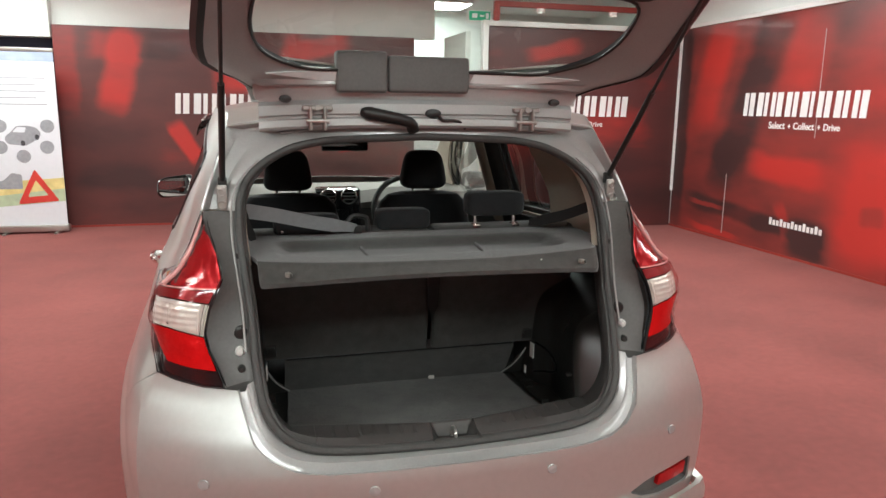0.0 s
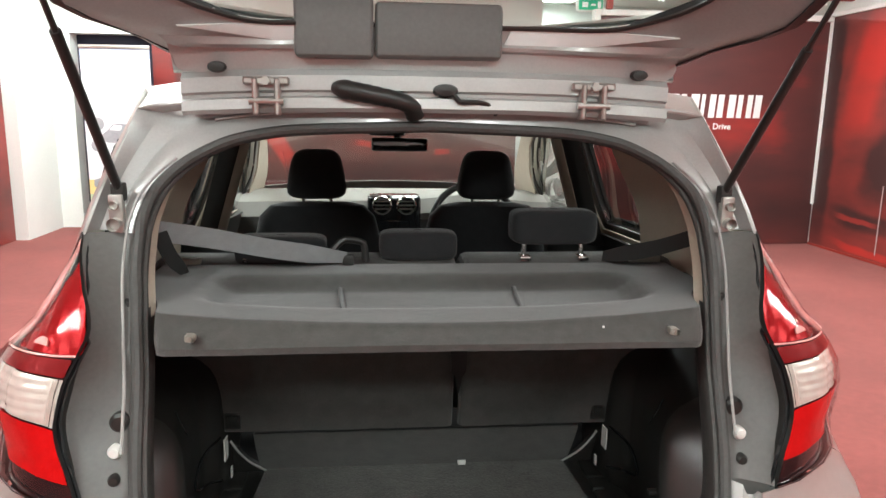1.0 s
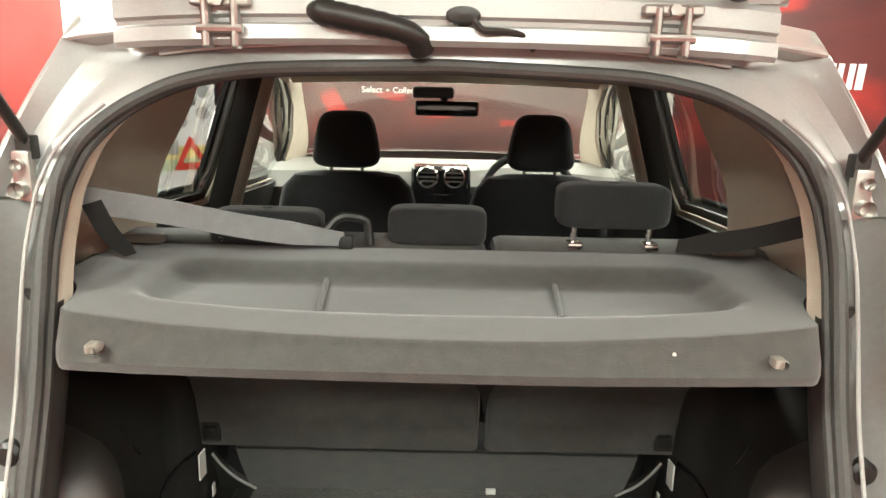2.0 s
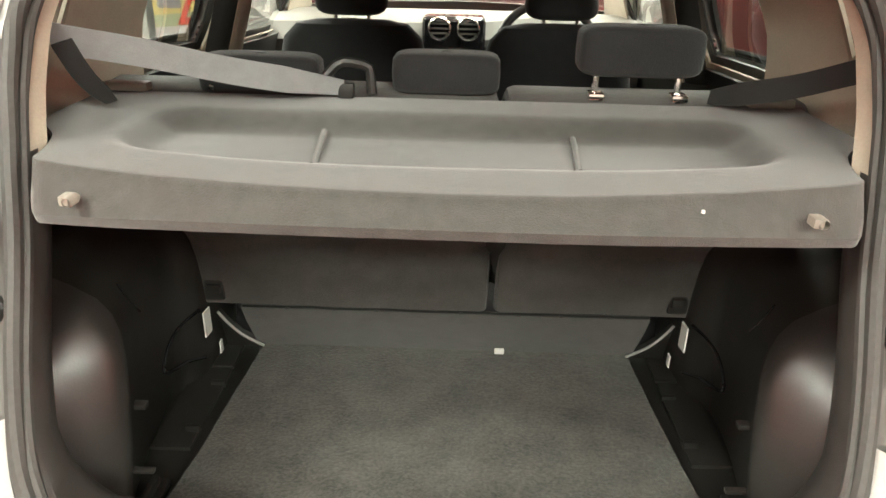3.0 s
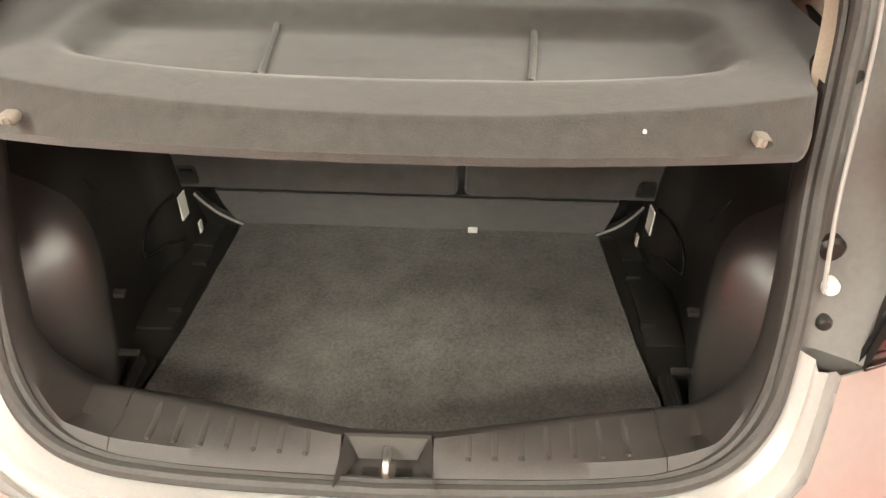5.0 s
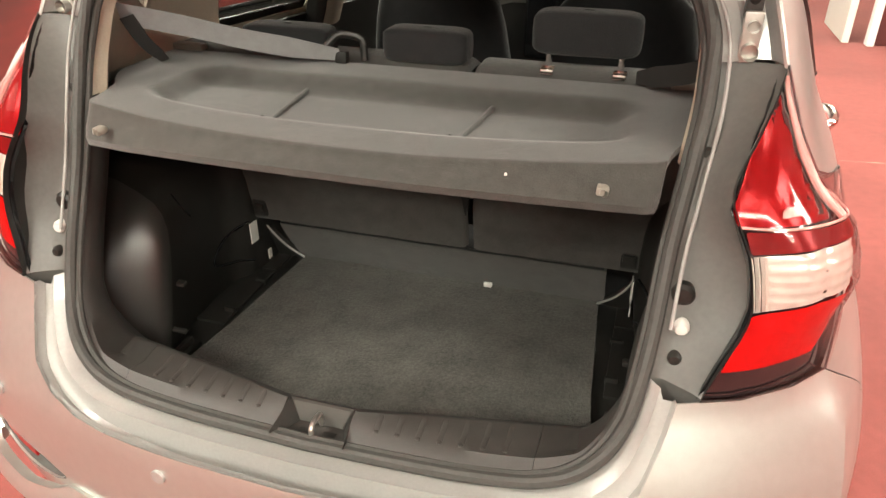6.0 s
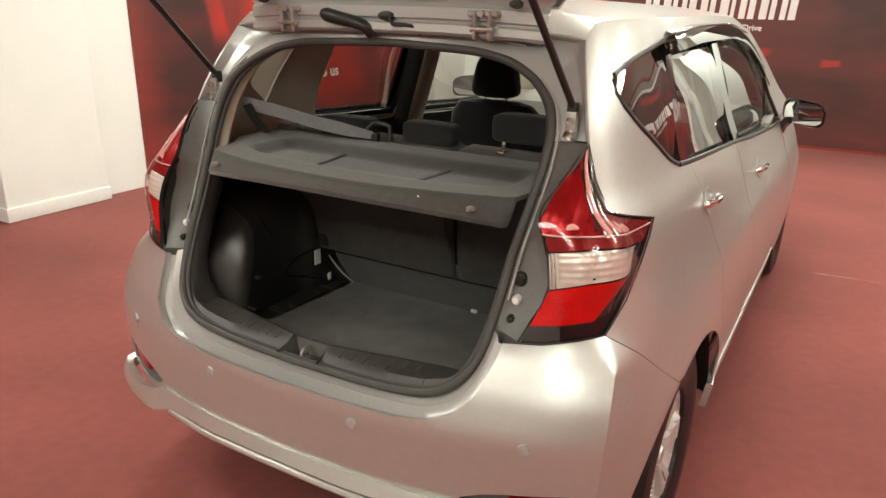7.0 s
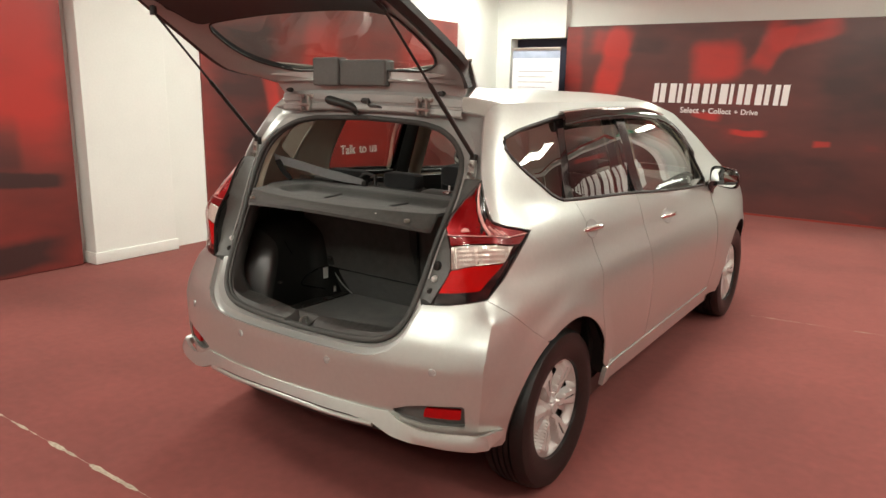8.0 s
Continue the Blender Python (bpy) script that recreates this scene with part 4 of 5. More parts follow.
TAIL = TAIL_OUT + TAIL_LOW + TAIL_IN
lamp_r, lamp_l = pair("tail_lamp", patch(TAIL, lamp_off(-.0095), (), .03, .006), GLOSS_BLACK, "red and clear tail lamp cluster")
LAMPS_AT = (lamp_r, lamp_l)
UPPER = [(.646, 1.008), (.644, 1.028), (.709, 1.104), (.755, 1.146), (.780, 1.163), (.764, 1.113), (.762, 1.072), (.767, 1.031), (.777, 1.000), (.689, 1.004)]
WING = [(.790, 1.000), (.783, 1.036), (.800, 1.060), (.822, 1.040), (.86, 1.027), (.898, 1.018), (.978, 1.000), (.93, .997), (.858, .997)]
BAND = [(.652, 1.001), (.689, .9985), (.78, .993), (.858, .991), (.968, .992), (.930, .968), (.744, .9755), (.656, .974)]
CLEAR = [(.657, .971), (.744, .9725), (.902, .964), (.836, .917), (.731, .913), (.655, .900)]
LOWER = [(.653, .897), (.731, .910), (.829, .913), (.803, .888), (.744, .837), (.671, .829), (.603, .825), (.635, .868)]


def lens_upper(s, z):
    """Slanting flutes that run up towards the lamp's tip."""
    a = (s - .70) * .82 - (z - 1.05) * .57
    return lamp_skin(s, z, -.007 + .0011 * math.sin(a / .0030) - .003 * ease((s - .72) / .05))


def lens_clear(s, z):
    """Lying flutes in the middle, an upright comb at both ends."""
    end = min(1, max(0, (.682 - s) / .01)) + min(1, max(0, (s - (z - .9) * .9 - .802) / .012))
    return lamp_skin(s, z, -.007 + (1 - min(1, end)) * .0011 * math.sin(z / .0021) + min(1, end) * .0018 * math.sin(s / .0013) - .003 * math.exp(-((s - .742) / .006) ** 2))


def lens_low(s, z):
    """Nearly smooth in the middle, with prisms towards the rim."""
    rim = min(1, max(0, (.862 - z) / .03)) + min(1, max(0, (s - .76) / .03))
    return lamp_skin(s, z, -.004 - .003 * math.cos((s - .70) / .03) + .0006 * min(1, rim) * math.sin(s / .0022 + z / .003))


for nm, poly, fn, mat_, grain_ in (("upper_lens", UPPER, lens_upper, LENS_RED, .006), ("wing_lens", WING, lamp_off(-.005), LENS_DEEP, .012), ("dark_band", BAND, lamp_off(-.0015), LENS_DEEP, .014), ("clear_lens", CLEAR, lens_clear, LENS_CLEAR, .0036), ("lower_lens", LOWER, lens_low, LENS_LOW, .006)):
    pair(nm, patch(rounded(poly, .004, 3), fn, (), grain_), mat_, {"clear_lens": "clear fluted lamp lens"}.get(nm, "red lamp lens"), parents=LAMPS_AT)
guide = [(.786, 1.166), (.774, 1.13), (.769, 1.10), (.768, 1.072), (.772, 1.04), (.778, 1.015), (.786, .999)]
pair("light_guide", tube([lamp_skin(s, z, -.001) for s, z in through_points(guide, 22)], [.0025 + .0030 * min(1, k / 12) for k in range(22)], 10), LENS_WING, "pale curved light guide", parents=LAMPS_AT)
# Ribs of the wing, their reflections put in as a pale colour.
for a in (0, .026, .050):
    pair("wing_rib", tube([lamp_skin(s, z, -.002) for s, z in through_points([(.795 + a, 1.030 - .3 * a), (.808 + a, 1.014 - .1 * a), (.822 + a, 1.000)], 8)], .0042, 8), LENS_WING, "lamp wing rib with its reflection painted pale", parents=LAMPS_AT)
pair("lamp_line", tube([lamp_skin(s, z, .0005) for s, z in through_points([(.646, 1.007), (.689, 1.0015), (.78, .9965), (.858, .994), (.972, .996)], 20)], .0018, 6), LENS_WING, "thin pale line across the lamp", parents=LAMPS_AT)
# The pale half disc paints a reflection in the domed lamp lens.
disc_ring = [(.709 + .013 * math.cos(a), 1.013 + .011 * math.sin(a)) for a in np.linspace(0, math.pi, 14)]
pair("lens_reflection", patch(disc_ring, lamp_off(-.001), (), .02, .003), LENS_WING, "pale half disc drawn as a reflection in the lens", parents=LAMPS_AT)
for ob in pair("lamp_cover", patch(TAIL, lamp_off(.005), (), .03), LENS_COVER, "clear lamp cover", parents=LAMPS_AT):
    ob.visible_shadow = False
pair("lamp_edge", tube([lamp_skin(s, z, .002) for s, z in TAIL_OUT + TAIL_LOW], .0016, 6), BLACK, "black lamp edge", parents=LAMPS_AT)

# gutter round the boot opening
low_rim = [lamp_skin(s, z, .002) for s, z in through_points([(.570, .787)] + TAIL_IN + [(.79, 1.178)], 24)]
low_a = [skin_off(s, z, -.002) + Vector((.003, .028 * min(1, max(0, (1.02 - z) / .06)) * min(1, max(0, (z - .785) / .06)) + .003, 0)) for s, z in through_points([(.570, .787)] + TAIL_IN + [(.79, 1.178)], 24)]
low_b = [Vector((x, gate_y(z), z)) for x, z in through_points([(.481, .79), (.486, .83), (.493, .94), (.506, 1.05), (.513, 1.13), (.512, 1.175)], 24)]
low_a, low_b = [low_a[0] + Vector((0, .008, -.05))] + low_a, [low_b[0] + Vector((0, .008, -.05))] + low_b
low_rim = [low_a[0]] + low_rim
gut = [[a.lerp(b, t) + Vector((0, d, 0)) for a, b in zip(low_a, low_b)] for t, d in ((0, .0), (.15, .004), (.4, .006), (.7, .008), (.88, .004), (1, -.004))]
pair("lamp_side", grid([low_rim, low_a]), BLACK, "black inner side of the lamp", parents=LAMPS_AT)
gutter_r, gutter_l = pair("gutter_panel", shell(grid(gut), .004), GUTTER, "dark grey gutter panel beside the lamp")
up_a = [skin(s, z) for s, z in through_points([(.79, 1.178), (.788, 1.25), (.787, 1.30), (.787, 1.36), (.788, 1.385)], 12)]
roof_edge = [Vector(p) for p in through_points([tuple(v) for v in roof_rows[0][24:11:-1]], 16)]
up_a = up_a + roof_edge[1:]
up_b = [Vector((x, gate_y(z), z)) for x, z in through_points([(.512, 1.175), (.498, 1.235), (.468, 1.278), (.425, 1.312), (.35, 1.343), (.25, 1.358), (0, 1.367)], len(up_a))]
gut = [[a.lerp(b, t) + Vector((0, d, 0)) for a, b in zip(up_a, up_b)] for t, d in ((0, .0), (.08, .012), (.2, .026), (.5, .026), (.62, .010), (.8, .004), (1, -.002))]
pair("roof_gutter", shell(grid(gut), .004), PAINT_SHADE, "silver painted gutter above the boot opening")
# The black discs paint in the shade of recess holes in the gutter.
for x, z, r, mat_, nm, lab in ((.515, .853, .011, WHITE_PLASTIC, "plug", "white plastic plug"), (.512, .815, .010, BLACK, "bolt_hole", "dark bolt hole"), (.510, .893, .017, BLACK, "stop_recess", "black disc for a rubber stop in a shaded recess"), (.516, 1.062, .013, BLACK, "stop_recess", "black disc for a rubber stop in a shaded recess")):
    pair(nm, turned([(gate_y(z) - .004, .0001), (gate_y(z) - .003, r * .7), (gate_y(z) + .002, r), (gate_y(z) + .02, r)], 18, "Y", (x, 0, z)), mat_, lab, parents=(gutter_r, gutter_l))
pair("strut_bracket", joined(block(.533, .415, 1.165, .557, .432, 1.24, .004), turned([(.40, .011), (.43, .011)], 12, "Y", (.546, 0, 1.19)), turned([(.405, .008), (.43, .008)], 12, "Y", (.546, 0, 1.222))), STEEL, "steel strut bracket")
# Pale tube drawn as the highlight along the seal's outer painted lip.
pair("seal_glint", tube([(x + .012, gate_y(z) - .010, z) for x, z in through_points([(.489, .855), (.493, .94), (.506, 1.05), (.513, 1.13), (.512, 1.18), (.502, 1.225), (.478, 1.265), (.44, 1.300)], 34)], .0027, 8), SEAL_GLINT, "pale strip drawn as the highlight on the seal lip")
for k, r in ((.36, .0035), (.60, .003)):
    pair("gutter_ridge", tube([a.lerp(b, k) + Vector((0, .014 if k < .5 else .004, .002)) for a, b in zip(up_a, up_b)][12:], r, 6), PAINT_SHADE, "pressed ridge in the silver gutter")
ring_pts = [(x, gate_y(z), z) for x, z in SEAL_PTS] + [(-x, gate_y(z), z) for x, z in reversed(SEAL_PTS[1:-1])]
part("weather_seal", joined(tube([(x * .985, y - .004, z + .010 * ease((.74 - z) / .08) - .008 * ease((z - 1.22) / .10)) for x, y, z in ring_pts], .0105, 10, True), tube([(x * .965, y + .006, (z - 1) * .965 + 1) for x, y, z in ring_pts], .0065, 8, True)), RUBBER, car, "dark rubber weather seal round the boot opening")

# ---- tailgate, standing open ----
gc_y = smooth([(0, .50), (.1, .497), (.2, .485), (.3, .43), (.5, .27), (.75, .06), (1, -.2)])
gc_z = smooth([(0, 1.445), (.1, 1.50), (.2, 1.555), (.3, 1.60), (.5, 1.69), (.75, 1.79), (1, 1.87)])
ge_x = smooth([(0, .462), (.07, .460), (.10, .485), (.15, .535), (.2, .562), (.3, .568), (.5, .553), (.75, .528), (1, .46)])
ge_y = smooth([(0, .50), (.07, .495), (.1, .45), (.15, .36), (.2, .31), (.3, .25), (.5, .12), (.75, -.04), (1, -.25)])
ge_z = smooth([(0, 1.45), (.07, 1.485), (.1, 1.498), (.15, 1.515), (.2, 1.53), (.3, 1.56), (.5, 1.635), (.75, 1.725), (1, 1.83)])


def lid(u, v):
    k = abs(u) ** 2.4
    return Vector((u * ge_x(v), gc_y(v) + (ge_y(v) - gc_y(v)) * k, gc_z(v) + (ge_z(v) - gc_z(v)) * k))


def lid_off(u, v, d):
    p = lid(u, v)
    n = (lid(u + .01, v) - lid(u - .01, v)).cross(lid(u, v + .01) - lid(u, v - .01)).normalized()
    return p + n * d


LID_OUT = rounded([(-1, 0), (1, 0), (1, 1), (-1, 1)], .06)
LID_WIN = rounded([(-.60, .165), (.60, .165), (.76, .25), (.83, .40), (.82, .59), (-.82, .59), (-.83, .40), (-.76, .25)], .09)
gate = part("tailgate", patch(LID_OUT, lid, [LID_WIN], .06, .012), PAINT_SHADE, car, "raised silver tailgate seen from inside")
rim_pts = dense(LID_WIN, .05)
part("window_reveal", grid([[lid_off(u, v, d) for u, v in rim_pts + rim_pts[:1]] for d in (.004, -.02)]), TYRE_DULL, gate, "black edge of the rear window")
pane = part("rear_window", patch([(u * 1.04, .36 + (v - .36) * 1.05) for u, v in LID_WIN], lambda u, v: lid_off(u, v, -.018), (), .08), GLASS, gate, "rear window glass")
pane.visible_shadow = False
part("window_band", tube([lid_off(u, v, .003) for u, v in rim_pts], .0045, 6, True), BLACK, gate, "black rubber edge round the rear window")
outer_rows = [[lid_off(u * (1.03 if k else 1.0), v, d) for u in np.linspace(-1, 1, 25)] for k, (v, d) in enumerate(((.0, -.012), (.05, -.05), (.11, -.06), (.15, -.055)))]
part("spoiler", shell(grid(outer_rows), .006), PAINT, gate, "silver roof spoiler of the tailgate")
for sg in (1, -1):
    side = [[lid_off(sg * u, v, d) for v in np.linspace(.06, .98, 20)] for u, d in ((.992, .002), (1.015, -.002), (1.025, -.018), (1.01, -.034), (.95, -.036))]
    part("gate_side", shell(grid(side), .004), BLACK, gate, "dark side edge of the tailgate")
outer_low = [[lid_off(u, v, -.07) for u in np.linspace(-.95, .95, 17)] for v in np.linspace(.78, 1.0, 5)]
part("outer_skin", shell(grid(outer_low), .004), PAINT, gate, "silver outer skin of the tailgate")
part("lower_trim", patch(rounded([(-.84, .612), (.84, .612), (.93, .98), (-.93, .98)], .06), lambda u, v: lid_off(u, v, .018), (), .08, .012), BLACK, gate, "black plastic lower trim panel")
for x0, x1, z0, z1, y0 in ((-.245, -.107, 1.476, 1.585, .462), (-.105, .123, 1.478, 1.575, .468)):
    part("lamp_cover_box", moved(block(x0, y0, z0, x1, y0 + .06, z1, .012, 3), Matrix.Translation((0, 0, 0))), GUTTER, gate, "dark grey plastic cover box")
ridge = [[lid_off(u, v, d) for u in np.linspace(-.92, .92, 33)] for v, d in ((.085, .001), (.095, .008), (.107, .009), (.118, .001))]
part("pressed_ridge", grid(ridge), PAINT_SHADE, gate, "pressed ridge across the tailgate")
for sg in (1, -1):
    part("window_strip", patch([(sg * .26, .108), (sg * .55, .113), (sg * .80, .150), (sg * .62, .160), (sg * .26, .160)][::sg], lambda u, v: lid_off(u, v, .004), (), .05, .003), PALE_STRIP, gate, "pale grey strip below the rear window")
flange = ((1.456, .492), (1.446, .482), (1.424, .480), (1.420, .488), (1.410, .488), (1.406, .480), (1.392, .478), (1.386, .484))
part("hinge_flange", shell(grid([[(x, y + .02 * (abs(x) / .46) ** 4, z - .012 * (abs(x) / .46) ** 3) for x in np.linspace(-.446, .446, 41)] for z, y in flange]), .004), PAINT_SHADE, gate, "silver flange of the tailgate above the hinges")
part("washer_hose", tube(through_points([(.035, .470, 1.418), (.05, .468, 1.404), (.075, .472, 1.404), (.10, .478, 1.400), (.118, .487, 1.382)], 20), .0045, 8), BLACK, gate, "black washer hose")
part("hose_grommet", moved(turned([(-.008, .0001), (-.006, .02), (.008, .025)], 18, "Y"), Matrix.Translation((.022, .474, 1.424)) @ Matrix.Diagonal((1, 1, .5, 1))), BLACK, gate, "flat black rubber grommet")
part("cable_boot", tube(through_points([(-.178, .478, 1.426), (-.15, .468, 1.421), (-.105, .466, 1.413), (-.065, .468, 1.405), (-.040, .476, 1.394), (-.032, .490, 1.378)], 20), [.011, .017] + [.020 - .0002 * k + .0012 * (k % 2) for k in range(18)], 12, flat=.85), BLACK, gate, "black rubber cable boot")
for x in (-.36, .36):
    part("grommet", moved(turned([(-.006, .0001), (-.005, .014), (.006, .017)], 18, "Y"), Matrix.Translation((x * 1.05, .466, 1.457)) @ Matrix.Diagonal((1, 1, .6, 1))), BLACK, gate, "black rubber grommet")
for x in (-.295, .295):
    h = part("hinge", joined(block(x - .024, .462, 1.375, x - .014, .490, 1.440, .003, 1), block(x + .014, .462, 1.375, x + .024, .490, 1.440, .003, 1), block(x - .04, .466, 1.428, x + .04, .490, 1.442, .003, 1), tube([(x - .03, .468, 1.400), (x + .03, .468, 1.400)], .007, 10)), STEEL, gate, "silver painted hinge")
    part("hinge_bolt", turned([(.458, .0001), (.458, .008), (.468, .009)], 6, "Y", (x, 0, 1.435)), STEEL, h)
for sg in (1, -1):
    a, b = Vector((sg * .543, .432, 1.247)), Vector((sg * .512, -.046, 1.722))
    st = part("gas_strut", tube([a, a.lerp(b, .50)], .0078, 12), BLACK, gate, "black gas strut")
    part("piston_rod", tube([a.lerp(b, .5), b], .0045, 10), BLACK, st, "thin black piston rod")
    part("ball_joint", block(a.x - .011, a.y - .011, a.z - .02, a.x + .011, a.y + .011, a.z + .012, .004), BLACK, st)
    part("end_joint", tube([b - Vector((0, 0, .012)), b + Vector((0, 0, .03))], .012, 10), BLACK, st)

# ---- wheels ----
def wheel(yc, sg):
    fl = (lambda b: b) if sg > 0 else mirrored
    w = part("wheel", fl(turned([(.66, .0001), (.66, .17), (.74, .178), (.745, .12), (.748, .0001)], 32, "X", (0, yc, AXLE_Z))), BLACK, car, "road wheel with black tyre")
    r = AXLE_Z
    prof = [(.64, .19), (.632, .23), (.634, .275), (.65, .298), (.67, .304)]
    for k in range(4):
        c = .685 + k * .024
        prof += [(c - .003, r), (c, r - .007), (c + .004, r - .007), (c + .007, r)]
    prof += [(.79, .302), (.806, .292), (.814, .265), (.812, .235), (.803, .205), (.797, .192), (.78, .188)]
    part("tyre", fl(turned(prof, 56, "X", (0, yc, AXLE_Z))), TYRE, w, "black road tyre")
    holes = []
    for k in range(6):
        a0 = (k + .5) * math.tau / 6
        holes.append(rounded([(r_ * math.cos(a0 + a), r_ * math.sin(a0 + a)) for r_, a in ((.080, -.20), (.152, -.25), (.160, .04), (.086, .08))], .012))
        a1 = k * math.tau / 6
        holes.append([(r_ * math.cos(a1 + a), r_ * math.sin(a1 + a)) for r_, a in ((.092, -.040), (.160, -.030), (.160, .030), (.092, .040))])
    def face(a, b):
        rr, th = math.hypot(a, b), math.atan2(b, a)
        spoke = ease((math.cos(6 * th) + .35) / .7)
        return Vector((.786 - .016 * max(0, 1 - (rr / .17) ** 2) + (.034 * spoke - .024) * ease((rr - .03) / .05) * ease((.182 - rr) / .02) + .010 * ease((.034 - rr) / .006), yc + a, AXLE_Z + b))
    part("wheel_trim", fl(patch([(.188 * math.cos(k * math.tau / 48), .188 * math.sin(k * math.tau / 48)) for k in range(48)], face, holes, .009, .006)), RIM, w, "silver six-spoke wheel trim", 28)
    part("trim_badge", fl(turned([(.787, .0001), (.787, .022), (.78, .026)], 20, "X", (0, yc, AXLE_Z))), RIM, w)


for yc in (REAR_AXLE, FRONT_AXLE):
    for sg in (1, -1):
        wheel(yc, sg)

# ---- inside the car ----
part("underbody", joined(block(-.52, .60, .19, .52, 3.9, .30, .02), block(-.56, .20, .36, .56, .9, .46, .02), block(-.74, 1.05, .26, .74, 2.9, .34, .02)), BLACK, car, "black underbody and floor pan")
part("bulkhead", block(-.70, 3.02, .30, .70, 3.10, .93, .02), BLACK, car, "black front bulkhead")
part("boot_floor", block(-.64, .20, .465, .64, .90, .486, .004), BLACK, car, "black plastic boot floor tray")

mat_poly = [(-.377, .872), (.377, .872), (.40, .50), (.416, .365), (.416, .25), (-.416, .25), (-.416, .365), (-.40, .50)]
boot_mat = part("boot_mat", patch(rounded(mat_poly[::-1], .012), lambda a, b: Vector((a, b, .502 + .002 * noise.noise((a * 7, b * 7, 0)))), (), .03, .012), MAT, car, "charcoal felt boot carpet")
part("mat_tab", block(.104, .826, .503, .124, .838, .514, .002), WHITE_PLASTIC, boot_mat, "small white tab")

# rear seat
def seat_back(x0, x1):
    prof = [(.752, .645), (.738, .72), (.724, .85), (.714, .98), (.710, 1.03), (.716, 1.05), (.735, 1.06), (.80, 1.062), (.85, 1.04), (.88, .98), (.93, .62)]
    xs = [x0, x0 + .004, x0 + .015] + list(np.linspace(x0 + .05, x1 - .05, 12)) + [x1 - .015, x1 - .004, x1]
    rows = []
    for i, x in enumerate(xs):
        k = .02 if i in (0, len(xs) - 1) else .006 if i in (1, len(xs) - 2) else 0
        rows.append([(x, y + k + .004 * noise.noise((x * 5, z * 5, 3)), z - k * (z > 1)) for y, z in prof])
    return shell(grid(rows[::-1]), .01)


seat = part("rear_seat", joined(block(-.60, .90, .34, .60, 1.38, .56, .06, 4)), CLOTH, car, "dark cloth rear bench seat")
part("backrest", seat_back(-.585, .080), SEATBACK, seat, "grey carpet-backed rear backrest")
part("backrest", seat_back(.092, .585), SEATBACK, seat, "grey carpet-backed rear backrest")
part("split_strap", patch([(.064, .93), (.106, .93), (.103, .80), (.094, .785), (.088, .745), (.085, .745), (.078, .785), (.068, .80)], lambda a, b: Vector((a, .690 + .120 * (.93 - b), b)), (), .02, .004), TYRE, seat, "black strap between the backrests")
for x0, x1 in ((-.39, .39),):
    part("hinge_flap", shell(grid([[(x, y, z + .001 * noise.noise((x * 30, z * 9, 1))) for x in np.linspace(x0, x1, 40)] for y, z in ((.845, .496), (.822, .53), (.78, .59), (.754, .636))]), .008), SEATBACK, seat, "grey carpet flap below the backrest")
    for x in (-.30, -.21, -.13, -.05, .03, .14, .22, .31):
        part("flap_clip", block(x - .004, .748, .637, x + .004, .755, .642, .001, 1), BLACK, seat)


def pad(cx, cy, cz, w, d, h, e=.5, taper=0.0):
    """A cushion with well rounded edges."""
    rows = []
    for i in range(13):
        v = -math.pi / 2 + math.pi * i / 12
        sv, cv = math.sin(v), math.cos(v)
        z = abs(sv) ** e * (1 if sv > 0 else -1)
        k = max(cv, 1e-3) ** e * (1 - taper * z)
        ring = []
        for a in np.linspace(0, math.tau, 28, endpoint=False):
            c, s_ = math.cos(a), math.sin(a)
            ring.append((cx + w / 2 * k * abs(c) ** e * (1 if c > 0 else -1), cy + d / 2 * k * abs(s_) ** e * (1 if s_ > 0 else -1), cz + h / 2 * z))
        rows.append(ring)
    bm = grid(rows, True)
    bmesh.ops.remove_doubles(bm, verts=bm.verts[:], dist=1e-4)
    bmesh.ops.recalc_face_normals(bm, faces=bm.faces[:])
    return bm


for cx, cz, w, h, stem in ((-.008, 1.090, .176, .066, 0), (.302, 1.132, .20, .080, 1), (-.312, 1.080, .20, .066, 0)):
    hr = part("headrest", pad(cx, .752, cz, w, .075, h, .35), CLOTH, seat, "dark cloth rear headrest")
    for sx in (-.067, .067):
        if stem or abs(cx) > .1:
            part("stem", joined(tube([(cx + sx, .74, 1.055), (cx + sx, .745, cz)], .006, 8), block(cx + sx - .013, .716, 1.056, cx + sx + .013, .75, 1.068, .004)), CHROME, hr, "chromed headrest post")

# front seats
def front_seat(cx):
    fs = part("front_seat", pad(cx, 2.05, .47, .50, .52, .17, .4), CLOTH, car, "dark cloth front seat")
    rows = []
    for z, w, y, d in ((.45, .45, 1.93, .14), (.60, .50, 1.89, .15), (.78, .50, 1.85, .14), (.92, .46, 1.82, .12), (1.0, .42, 1.805, .10), (1.04, .34, 1.80, .08), (1.052, .22, 1.80, .05), (1.055, .02, 1.80, .01)):
        ring = []
        for a in np.linspace(0, math.tau, 32, endpoint=False):
            c, s_ = math.cos(a), math.sin(a)
            ring.append((cx + w / 2 * abs(c) ** .6 * (1 if c > 0 else -1), y + d / 2 * abs(s_) ** .6 * (1 if s_ > 0 else -1), z))
        rows.append(ring)
    part("backrest", grid(rows, True), CLOTH, fs, "dark cloth backrest")
    hr = part("headrest", pad(cx, 1.80, 1.155, .200, .10, .180, .45, .17), CLOTH, fs, "dark cloth headrest")
    for sx in (-.05, .05):
        part("stem", tube([(cx + sx, 1.80, 1.03), (cx + sx, 1.80, 1.10)], .006, 8), CHROME, hr, "chromed headrest post")


front_seat(-.312)
front_seat(.312)

